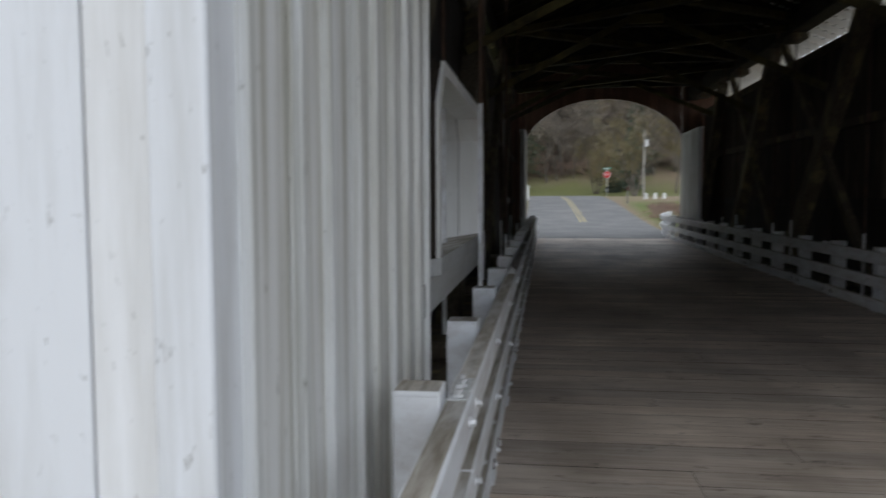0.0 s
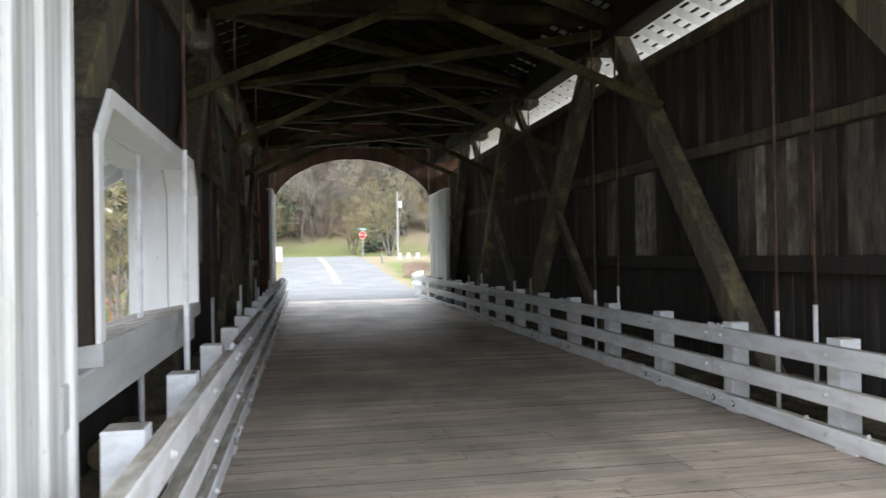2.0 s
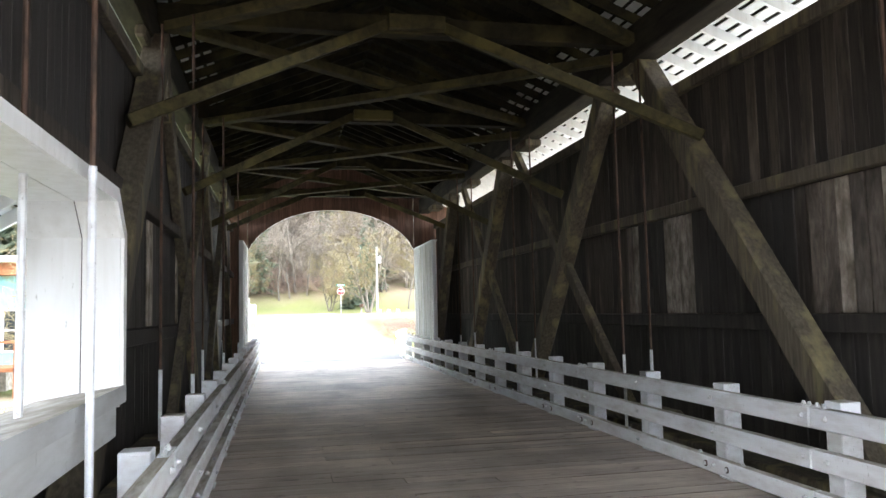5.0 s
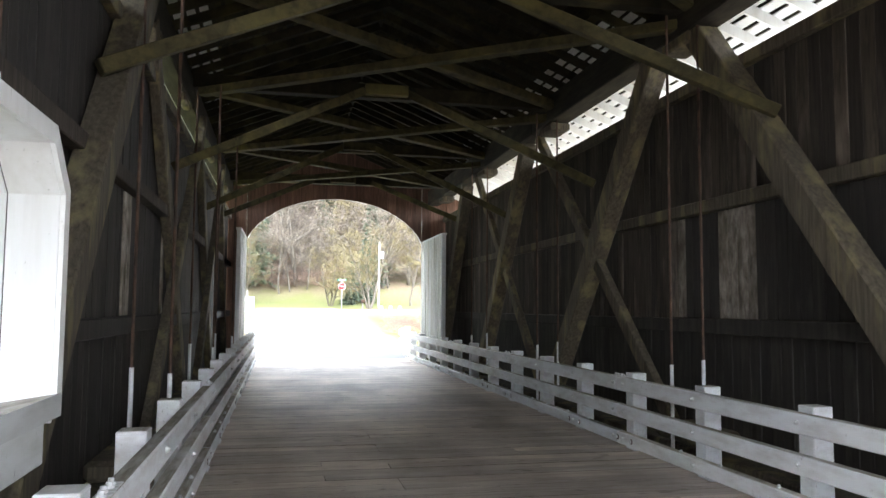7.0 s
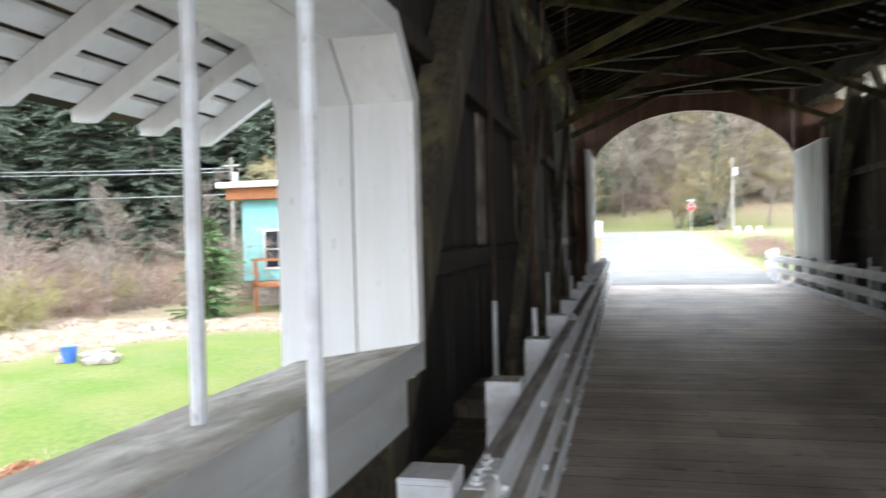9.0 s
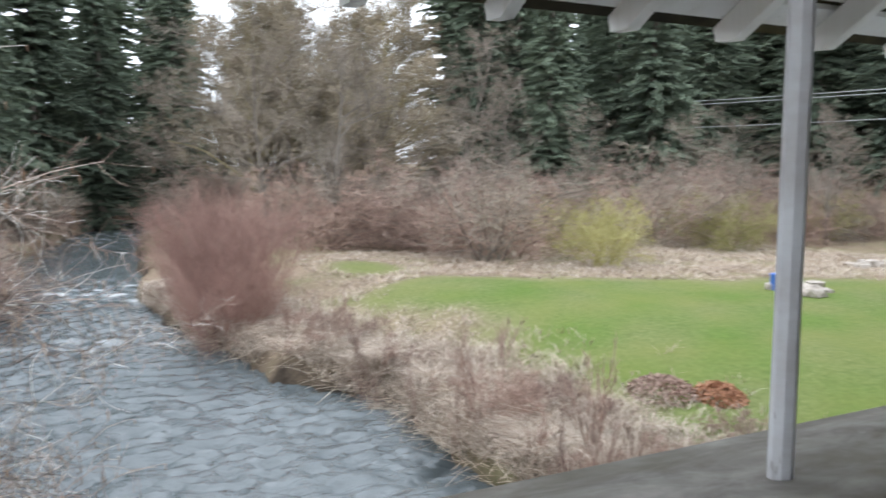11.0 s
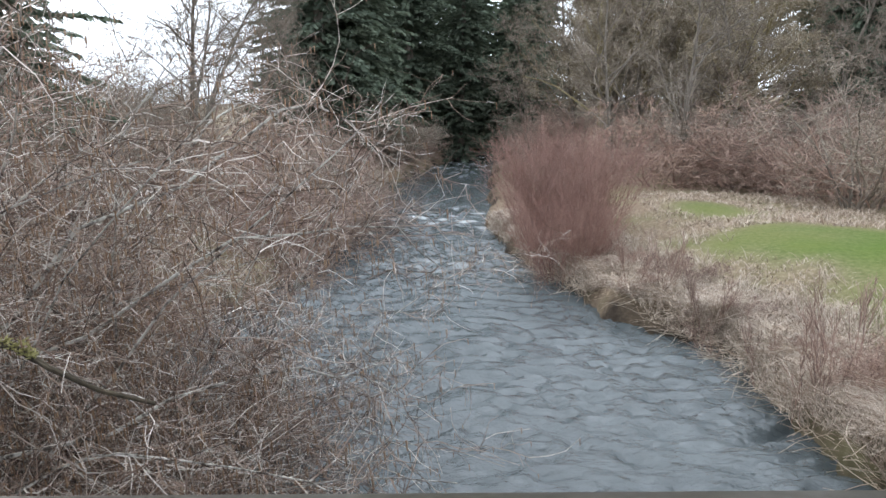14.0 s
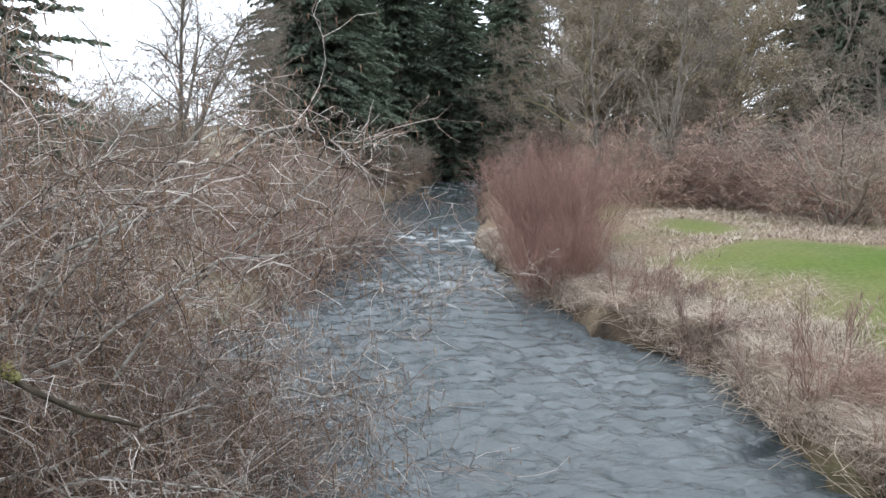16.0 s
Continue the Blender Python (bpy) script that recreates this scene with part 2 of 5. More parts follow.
def ground_colour(nt):
    at = nt.nodes.new("ShaderNodeAttribute")
    at.attribute_name = "lawn"
    n1, n2 = tex(nt, 0.5, 6, 0.6), tex(nt, 9.0, 5, 0.65)
    dry = ramp(nt, n2, [(0.3, (0.13, 0.095, 0.065)), (0.55, (0.27, 0.205, 0.145)), (0.75, (0.40, 0.33, 0.245))])
    dry = mixc(nt, ramp(nt, n1, [(0.45, (0, 0, 0)), (0.7, (0.7,) * 3)]), dry, (0.17, 0.18, 0.075))
    green = ramp(nt, n2, [(0.3, (0.068, 0.122, 0.018)), (0.7, (0.108, 0.168, 0.032))])
    green = mixc(nt, ramp(nt, n1, [(0.42, (0, 0, 0)), (0.72, (0.6,) * 3)]), green, (0.18, 0.18, 0.055))
    # muddy waterline, with undercut shade and the hazel's shade put into the colour
    shade_attr = nt.nodes.new("ShaderNodeAttribute")
    shade_attr.attribute_name = "mud_shade"
    dry = mixc(nt, shade_attr.outputs["Fac"], dry, ramp(nt, n2, [(0.3, (0.02, 0.016, 0.012)), (0.7, (0.05, 0.038, 0.028))]))
    return mixc(nt, at.outputs["Fac"], dry, green), n2, 0.03


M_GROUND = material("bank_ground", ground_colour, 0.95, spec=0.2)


def water_colour(nt):
    a = tex(nt, 2.6, 4, 0.55, (1.5, 0.75, 1), distort=0.35)
    b = tex(nt, 9.0, 4, 0.6, (1.4, 0.8, 1), distort=0.3)
    h = nt.nodes.new("ShaderNodeMath")
    h.operation = "MULTIPLY_ADD"
    h.inputs[1].default_value = 0.32
    nt.links.new(b, h.inputs[0])
    nt.links.new(a, h.inputs[2])
    at = nt.nodes.new("ShaderNodeAttribute")
    at.attribute_name = "foam"
    c = ramp(nt, tex(nt, 0.35, 4, 0.6), [(0.35, (0.070, 0.086, 0.092)), (0.7, (0.105, 0.125, 0.132))])
    return mixc(nt, at.outputs["Fac"], c, (0.62, 0.65, 0.66)), h.outputs[0], 0.10


M_WATER = material("river_water", water_colour, 0.04, spec=0.75)

# ---- building helpers ----
def mesh_of(name, bm, *mats):
    me = bpy.data.meshes.new(name)
    bm.to_mesh(me)
    bm.free()
    for m in mats:
        me.materials.append(m)
    return me


def part(name, bm, mat, parent=None, label="", at=None):
    """Links a bmesh as one mesh object under a thing or under a part."""
    ob = new(name, mesh_of(name, bm, *(mat if isinstance(mat, (list, tuple)) else (mat,))))
    if parent is not None:
        ob.parent = parent
    if at is not None:
        ob.matrix_basis = at
    return tagged(ob, label)


def piece(name, me, parent, m):
    ob = new(name, me)
    ob.parent = parent
    ob.matrix_basis = m
    return ob


def empty(name, label, category, group="", kind="", at=(0, 0, 0)):
    ob = new(name)
    ob.location = at
    return tagged(ob, label, category, group, kind)


def box(bm, x0, x1, y0, y1, z0, z1, bevel=0.0):
    r = bmesh.ops.create_cube(bm, size=1.0, matrix=Matrix.Translation(((x0 + x1) / 2, (y0 + y1) / 2, (z0 + z1) / 2)) @ Matrix.Diagonal((abs(x1 - x0), abs(y1 - y0), abs(z1 - z0), 1)))
    if bevel:
        edges = list({e for v in r["verts"] for e in v.link_edges})
        bmesh.ops.bevel(bm, geom=edges, offset=bevel, segments=1, affect="EDGES")
    return bm


def boxed(x0, x1, y0, y1, z0, z1, bevel=0.0):
    return box(bmesh.new(), x0, x1, y0, y1, z0, z1, bevel)


def beam(a, b, w, h, bevel=0.012, up=(0, 0, 1)):
    """A squared timber from a to b, w wide across and h deep."""
    a, b = Vector(a), Vector(b)
    d = (b - a).normalized()
    side = d.cross(Vector(up)).normalized()
    top = side.cross(d)
    m = Matrix((side, d, top)).transposed().to_4x4()
    m.translation = (a + b) / 2
    bm = boxed(-w / 2, w / 2, -(b - a).length / 2, (b - a).length / 2, -h / 2, h / 2, bevel)
    bmesh.ops.transform(bm, matrix=m, verts=bm.verts)
    return bm


def rod(bm, a, b, r, sides=10, r2=None):
    a, b = Vector(a), Vector(b)
    m = Matrix.Translation((a + b) / 2) @ (b - a).to_track_quat("Z", "Y").to_matrix().to_4x4()
    bmesh.ops.create_cone(bm, cap_ends=True, segments=sides, radius1=r, radius2=r if r2 is None else r2, depth=(b - a).length, matrix=m)
    return bm


def prism(poly, axis, lo, hi):
    """A closed outline of (u, v) swept along x or y from lo to hi; u, v are the other two axes in order."""
    bm = bmesh.new()
    put = (lambda u, v, w: (w, u, v)) if axis == "x" else (lambda u, v, w: (u, w, v))
    a = [bm.verts.new(put(u, v, lo)) for u, v in poly]
    b = [bm.verts.new(put(u, v, hi)) for u, v in poly]
    bm.faces.new(a)
    bm.faces.new(b[::-1])
    for i in range(len(poly)):
        j = (i + 1) % len(poly)
        bm.faces.new((a[j], a[i], b[i], b[j]))
    bmesh.ops.recalc_face_normals(bm, faces=bm.faces)
    return bm


rng = random.Random(7)

# ---- measures of the bridge ----
Y0, Y1 = 2.10, 31.90          # outer faces of the two portals
RETURN = {-1: 3.15, 1: 3.65}                 # length of the white side walls inside each portal
WX = 3.03                     # inner face of those walls
SX_R, SX_L = 3.88, -3.64      # inner faces of the siding
SIDING_TOP = 5.04
SIDING_TOP_W = 4.94             # the window wall ends a little lower
GIRT_Z = 1.565                 # joint between the lower and the upper boards
SPRING, APEX = 4.04, 5.55
EAVE_X, EAVE_Z, SLOPE = 4.75, 5.62, 0.40
PANEL = {1: [3.61 + 5.11 * k for k in range(6)], -1: [3.02 + 5.12 * k for k in range(6)]}
# feet and heads of the truss diagonals along the bridge
MAINS = ((4.3, 9.1), (9.62, 13.95), (19.6, 15.1), (25.0, 21.0), (30.1, 26.7))
COUNTERS = ((14.7, 20.4), (20.2, 25.6))
WIN = (5.84, 9.52, 1.30, 2.62)  # y and z of the window's clear opening


def roof_z(x):
    return EAVE_Z + (EAVE_X - abs(x)) * SLOPE


def arch_z(x):
    u = min(abs(x) / WX, 1.0)
    return SPRING + (APEX - SPRING) * (1 - u ** 2.15) ** 0.72


# ---- deck ----
deck = empty("floor", "weathered transverse plank deck of the covered bridge", "floor", kind="structure")
part("deck_base", boxed(-3.6, 3.6, Y0 - 0.4, Y1 + 0.4, -0.42, -0.075), M_TRUSS, deck)
PLANK = 0.252
SPLITS = (-1.35, -0.6, 0.35, 1.1)


def plank_mesh(xa, xb):
    bm = boxed(xa + 0.002, xb - 0.002, -PLANK / 2 + 0.0025, PLANK / 2 - 0.0025, -0.07, 0.0)
    bm.normal_update()
    for f in bm.faces:
        f.material_index = 0 if f.normal.z > 0.5 else 1
    return mesh_of("plank", bm, M_DECK, M_BOARD)


plank_meshes = [(plank_mesh(-2.97, v), plank_mesh(v, 2.97)) for v in SPLITS]
n_planks = int((Y1 + 0.3 - (Y0 - 0.3)) / PLANK)
for k in range(n_planks):
    for me in plank_meshes[(k * 3 + rng.randrange(2)) % 4]:
        piece("plank", me, deck, pose(0, Y0 - 0.3 + (k + 0.5) * PLANK, rng.uniform(-0.002, 0.001), 0, rng.uniform(-0.02, 0.02), rng.uniform(-0.03, 0.03)))

# ---- guard rails ----
POST_Y = {-1: [0.05 + 1.765 * k for k in range(19)], 1: [0.56 + 1.7495 * k for k in range(19)]}
RAILS = ((0.705, 0.885), (0.352, 0.524), (0.012, 0.168))
bolt_bm = rod(bmesh.new(), (0, 0, 0), (0, 0, 0.012), 0.024, 10)
rod(bolt_bm, (0, 0, 0.012), (0, 0, 0.03), 0.016, 6)
BOLT = mesh_of("bolt", bolt_bm, M_GALV)


def post_mesh():
    bm = boxed(-0.1, 0.1, -0.1, 0.1, 0, 0.925, 0.008)
    box(bm, -0.1012, 0.1012, -0.1012, 0.1012, 0.915, 0.942, 0.008)
    for f in bm.faces:
        if f.normal.z > 0.9 and f.calc_center_median().z > 0.93:
            f.material_index = 1
    return mesh_of("post", bm, M_RAIL, M_RAILTOP)


POST = post_mesh()


def guard_rail(side):
    where = "beside the window wall" if side < 0 else "along the blank wall"
    gr = empty("guard_rail", f"white painted three-rail timber guard rail {where}", "guard rail", "guard rails of the bridge")
    ys = POST_Y[side]
    joints = [ys[0] - 0.35] + [ys[i] + 0.16 for i in range(2, len(ys) - 1, 3)] + [ys[-1] + 0.35]
    for level, (z0, z1) in enumerate(RAILS):
        for a, b in zip(joints, joints[1:]):
            bm = boxed(side * 2.585, side * 2.695, a + 0.004, b - 0.004, z0, z1, 0.012)
            bm.normal_update()
            for f in bm.faces:
                if f.normal.z > 0.9:
                    f.material_index = 1
            part("rail", bm, (M_RAIL, M_RAILTOP), gr)
    for k, y in enumerate(ys):
        piece("post", POST, gr, pose(side * 2.80, y, 0, 0, 0, rng.uniform(-1.2, 1.2)))
        for z0, z1 in RAILS:
            for dy in ((-0.045,) if k % 3 != 2 else (-0.05, 0.25)):
                piece("bolt", BOLT, gr, pose(side * 2.585, y + dy, (z0 + z1) / 2 + 0.01, 0, -90 * side, 0))
        if k % 3 == 2:
            plate = boxed(side * 2.60, side * 2.68, y - 0.02, y + 0.36, 0.885, 0.893, 0.003)
            part("splice_plate", plate, M_GALV, gr)
            for j in range(4):
                piece("bolt", BOLT, gr, pose(side * (2.64 + 0.01 * (j % 2)), y + 0.03 + 0.09 * j, 0.893))
        else:
            piece("bolt", BOLT, gr, pose(side * 2.63, y + 0.3, RAILS[2][1]))
            piece("bolt", BOLT, gr, pose(side * 2.63, y - 0.5, RAILS[2][1]))
        if k % 3 != 1:
            for dy in (-0.28, 0.12):
                ringb = bmesh.new()
                rod(ringb, (side * 2.586, y + dy, 0.09), (side * 2.578, y + dy, 0.09), 0.034, 14)
                part("washer", ringb, M_RUST, gr, "dark steel washer")
                ringb = bmesh.new()
                rod(ringb, (side * 2.5775, y + dy, 0.09), (side * 2.560, y + dy, 0.09), 0.021, 6)
                part("nut", ringb, M_GALV, gr)
        shim = boxed(side * 2.57, side * 2.72, y - 0.42, y - 0.16, 0.0, 0.02, 0.004)
        part("shim", shim, M_RAIL, gr)
    return gr


guard_rail(-1)
guard_rail(1)

# ---- trusses ----
def truss(side):
    tr = empty("truss", "weathered timber bridge truss with steel tension rods", "truss", "bridge trusses")
    pts = PANEL[side]
    s = side
    part("bottom_chord", boxed(s * 3.0, s * 3.62, Y0 + 0.3, Y1 - 0.3, -0.42, 0.12, 0.02), M_TRUSS, tr)
    for a, b in zip([Y0 + 0.15] + [p + 1.2 for p in pts[1:4]], [p + 1.2 for p in pts[1:4]] + [Y1 - 0.15]):
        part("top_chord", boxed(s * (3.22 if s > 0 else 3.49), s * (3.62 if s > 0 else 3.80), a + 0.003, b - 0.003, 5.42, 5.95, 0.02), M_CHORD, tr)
    zlo, zhi = 0.12, 5.42
    off = 0.0 if s > 0 else 0.1
    for k, (foot, head) in enumerate(MAINS):
        x, w = (3.45, 0.30) if s > 0 or k < 2 else (3.55, 0.15)
        part("diagonal", beam((s * x, foot + off, zlo), (s * x, head + off, zhi), w, 0.34, 0.016), M_TRUSS, tr)
    for foot, head in COUNTERS:
        part("counter_diagonal", beam((s * (3.47 if s > 0 else 3.40), foot + off, zlo), (s * (3.47 if s > 0 else 3.40), head + off, zhi), 0.13, 0.22, 0.012), M_TRUSS, tr)
    for k, y in enumerate(pts):
        bl = boxed(s * 3.05, s * 3.62, y - 0.42, y + 0.72, 0.12, 0.32, 0.05)
        part("bearing_block", bl, M_TRUSS, tr)
        bl = boxed(s * (3.24 if s > 0 else 3.50), s * 3.63, y + 0.05, y + 0.75, 5.26, 5.418, 0.03)
        part("bearing_block", bl, M_TRUSS, tr)
        for x in () if k in (0, 5) else (2.925, 3.30):
            at_window = side < 0 and k == 1
            paint_top = 2.66 if at_window else 1.10 if x < 3 else 1.16
            yy = y + ((0.0 if side > 0 else 0.012) if x < 3 else -0.1 if side > 0 else 0.05)
            part("rod", rod(bmesh.new(), (s * x, yy, paint_top), (s * x, yy, 5.42 if x > 3.2 else 5.55), 0.018, 8), M_RUST, tr, "rusty steel rod")
            part("rod", rod(bmesh.new(), (s * x, yy, -0.4), (s * x, yy, paint_top), 0.024, 8), M_RAIL, tr, "white painted lower end of the rod")
    return tr


truss(-1)
truss(1)

# ---- roof frame ----
roof_frame = empty("roof_frame", "dark timber tie beams, knee braces and crossed wind braces", "roof frame", kind="structure")
TIES = tuple(3.75 + 5.12 * k for k in range(6))
for k, yt in enumerate(TIES):
    for side in (-1, 1):
        # the knees lean along the bridge from the wall up to the tie
        foot, head = ((3.54, yt - 1.5, 3.98), (0.42, yt - 0.05, 5.80)) if k < 5 else ((3.60, yt - 1.8, 4.36), (0.95, yt - 0.05, 5.76))
        part("knee_brace", beam((side * foot[0], foot[1], foot[2]), (side * head[0], head[1], head[2]), 0.17, 0.15), M_KNEE, roof_frame)
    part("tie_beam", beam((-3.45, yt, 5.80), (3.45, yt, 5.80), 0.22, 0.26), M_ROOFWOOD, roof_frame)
    part("tie_block", boxed(-0.40, 0.40, yt - 0.27, yt - 0.113, 5.70, 5.90, 0.012), M_KNEE, roof_frame)
    if k < 5:
        part("wind_brace", beam((-3.3, yt + 0.15, 5.72), (3.3, TIES[k + 1] - 0.15, 5.72), 0.19, 0.15), M_KNEE, roof_frame)
        part("wind_brace", beam((3.3, yt + 0.15, 5.565), (-3.3, TIES[k + 1] - 0.15, 5.565), 0.19, 0.14), M_KNEE, roof_frame)

# ceiling: rafters and spaced sheathing, one mesh; the eaves are painted white underneath, boards just inside whitened
# as lit
ceil_bm, eave_bm = bmesh.new(), bmesh.new()
y = Y0 - 0.4
while y < Y1 + 0.45:
    for side in (-1, 1):
        for bmx, xa, xb in ((ceil_bm, 0.02, 3.62), (eave_bm, 3.63, EAVE_X)):
            r = beam((side * xa, y, roof_z(xa) - 0.09), (side * xb, y, roof_z(xb) - 0.09), 0.05, 0.15, 0)
            tmp = bpy.data.meshes.new("tmp")
            r.to_mesh(tmp)
            r.free()
            bmx.from_mesh(tmp)
            bpy.data.meshes.remove(tmp)
    y += 0.61
for side in (-1, 1):
    x = 0.06
    while x < EAVE_X + 0.1:
        # white starts inside the chord: light from the eave gap put into colour
        bmx = ceil_bm if x + 0.13 < 3.1 else eave_bm
        z = roof_z(x + 0.065)
        r = bmesh.ops.create_cube(bmx, size=1.0, matrix=Matrix.Translation((side * (x + 0.065), (Y0 + Y1) / 2, z)) @ Matrix.Rotation(side * math.atan(SLOPE), 4, "Y") @ Matrix.Diagonal((0.135, Y1 - Y0 + 0.9, 0.022, 1)))
        x += 0.185
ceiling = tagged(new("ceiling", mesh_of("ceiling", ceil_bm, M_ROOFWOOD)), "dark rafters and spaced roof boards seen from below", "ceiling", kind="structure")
eaves = tagged(new("eaves", mesh_of("eaves", eave_bm, M_TRIM)), "white painted eave rafters and spaced boards, innermost boards whitened as lit", "eaves", kind="structure")
for side in (-1, 1):
    bm = prism([(0, roof_z(0) + 0.05), (side * (EAVE_X + 0.08), EAVE_Z - 0.032 + 0.05), (side * (EAVE_X + 0.08), EAVE_Z - 0.032 + 0.08), (0, roof_z(0) + 0.08)], "y", Y0 - 0.5, Y1 + 0.5)
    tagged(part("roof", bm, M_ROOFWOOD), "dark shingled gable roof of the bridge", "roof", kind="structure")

# ---- siding ----
def wall_board(z0, z1, width, inner, outer):
    bm = boxed(-0.0125, 0.0125, -width / 2 + 0.003, width / 2 - 0.003, z0, z1, 0.004)
    bm.normal_update()
    for f in bm.faces:
        if f.normal.x > 0.5:
            f.material_index = 1
    return mesh_of("board", bm, inner, outer)


BW = 0.20


def siding(side, x, name, label):
    wall = empty(name, label, "wall", kind="structure")
    top = SIDING_TOP if side > 0 else SIDING_TOP_W
    # the window wall takes the darker copy, its deeper shade in the colour
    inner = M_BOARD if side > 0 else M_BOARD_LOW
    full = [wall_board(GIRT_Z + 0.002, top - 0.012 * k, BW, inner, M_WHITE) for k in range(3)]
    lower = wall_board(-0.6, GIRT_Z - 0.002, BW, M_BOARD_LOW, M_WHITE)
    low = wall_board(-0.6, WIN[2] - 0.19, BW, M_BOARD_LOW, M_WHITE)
    high = wall_board(WIN[3] + 0.1, top, BW, inner, M_WHITE)
    y = Y0 + 0.12
    while y < Y1 - 0.1:
        rz = 0 if side > 0 else 180
        m = pose(x + side * 0.0125 + rng.uniform(-0.004, 0.004), y + BW / 2, 0, 0, 0, rz + rng.uniform(-0.5, 0.5))
        if side < 0 and WIN[0] - 0.12 < y + BW / 2 < WIN[1] + 0.12:
            piece("board", low, wall, m)
            piece("board", high, wall, m)
        else:
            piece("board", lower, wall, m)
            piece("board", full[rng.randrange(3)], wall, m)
        y += BW
    ys = PANEL[side]
    for z0, z1 in ((1.47, 1.66), (3.10, 3.27)):
        segs = [(Y0 + 0.2, Y1 - 0.2)] if side > 0 or z0 > WIN[3] else [(Y0 + 0.2, WIN[0] - 0.15), (WIN[1] + 0.15, Y1 - 0.2)]
        for a, b in segs:
            # girts of the window wall carry the same shade in a darker wood
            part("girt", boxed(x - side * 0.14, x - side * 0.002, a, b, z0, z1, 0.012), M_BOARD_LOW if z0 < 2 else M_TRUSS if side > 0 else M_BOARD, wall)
    part("top_girt", boxed(x - side * 0.12, x - side * 0.002, Y0 + 0.2, Y1 - 0.2, top - 0.2, top - 0.03, 0.012), M_TRUSS, wall)
    return wall


wall_right = siding(1, SX_R, "wall_east", "dark unpainted vertical board wall with girts")
wall_left = siding(-1, SX_L, "wall_west", "dark vertical board wall with one boxed window")
patch_low = wall_board(1.67, 3.09, 0.20, M_PATCH, M_PATCH)
patch_dim = wall_board(1.67, 3.09, 0.20, M_PATCH_DIM, M_PATCH_DIM)
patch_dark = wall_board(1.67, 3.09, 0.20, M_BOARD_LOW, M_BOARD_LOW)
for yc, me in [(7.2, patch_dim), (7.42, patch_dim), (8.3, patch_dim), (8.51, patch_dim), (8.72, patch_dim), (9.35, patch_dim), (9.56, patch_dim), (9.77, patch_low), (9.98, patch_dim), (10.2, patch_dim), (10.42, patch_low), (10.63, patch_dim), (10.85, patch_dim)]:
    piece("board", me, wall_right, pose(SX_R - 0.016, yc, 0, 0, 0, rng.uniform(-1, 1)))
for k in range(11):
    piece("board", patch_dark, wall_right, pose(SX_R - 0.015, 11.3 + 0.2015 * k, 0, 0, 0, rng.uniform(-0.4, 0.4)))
for yc, me in [(13.50, patch_low), (13.71, patch_low), (13.92, patch_low), (14.14, patch_low), (14.36, patch_dark), (14.57, patch_dark), (14.78, patch_dark), (14.99, patch_dark), (15.2, patch_low), (15.41, patch_dim)]:
    piece("board", me, wall_right, pose(SX_R - 0.016, yc, 0, 0, 0, rng.uniform(-0.6, 0.6)))
for yc in (10.9, 11.1, 14.4, 14.62, 17.3):
    piece("board", patch_low, wall_left, pose(SX_L + 0.016, yc, 0, 0, 0, 180 + rng.uniform(-1, 1)))

# ---- white board-and-batten side walls inside the portals ----
batten_bm = boxed(-0.026, 0.026, -0.024, 0.024, 0.0, SPRING + 0.03, 0.005)
BATTEN = mesh_of("batten", batten_bm, M_WHITE_OLD)
PANEL_W = 0.372
WBOARD = mesh_of("board", boxed(-0.013, 0.013, -PANEL_W / 2 + 0.016, PANEL_W / 2 - 0.016, 0.0, SPRING + 0.03, 0.004), M_WHITE_OLD)
for side in (-1, 1):
    for end, (ya, sgn) in (("near", (Y0 + 0.03, 1)), ("far", (Y1 - 0.03, -1))):
        w = empty("portal_side_wall", "white board-and-batten side wall inside the portal", "wall", kind="structure")
        first = 0.17
        part("board", boxed(side * (WX + 0.011), side * (WX + 0.037), min(ya, ya + sgn * first) + 0.0015, max(ya, ya + sgn * first) - 0.0015, 0, SPRING + 0.03, 0.003), M_WHITE, w)
        piece("batten", BATTEN, w, pose(side * (WX + 0.004), ya + sgn * first, 0, 0, 0, 0))
        ya = ya + sgn * first
        n = round((RETURN[-sgn] - first) / PANEL_W)
        for k in range(n):
            yc = ya + sgn * (k + 0.5) * PANEL_W
            piece("board", WBOARD, w, pose(side * (WX + 0.024), yc, 0, 0, 0, 0))
            piece("batten", BATTEN, w, pose(side * (WX + 0.004), yc + sgn * PANEL_W / 2 + (sgn * 0.046 if k in (0, 2) else rng.uniform(-0.008, 0.008)), 0, rng.uniform(-0.1, 0.1), 0, 0))
        ye = ya + sgn * (n * PANEL_W + 0.04)
        part("corner_post", boxed(side * (WX - 0.012), side * (WX + 0.12), ye - 0.04, ye + 0.04, 0, SPRING + 0.03, 0.008), M_WHITE, w)
        part("cap", boxed(side * (WX - 0.02), side * (WX + 0.16), min(ya, ye) - 0.01, max(ya, ye) + 0.03, SPRING + 0.03, SPRING + 0.08, 0.008), M_WHITE, w)

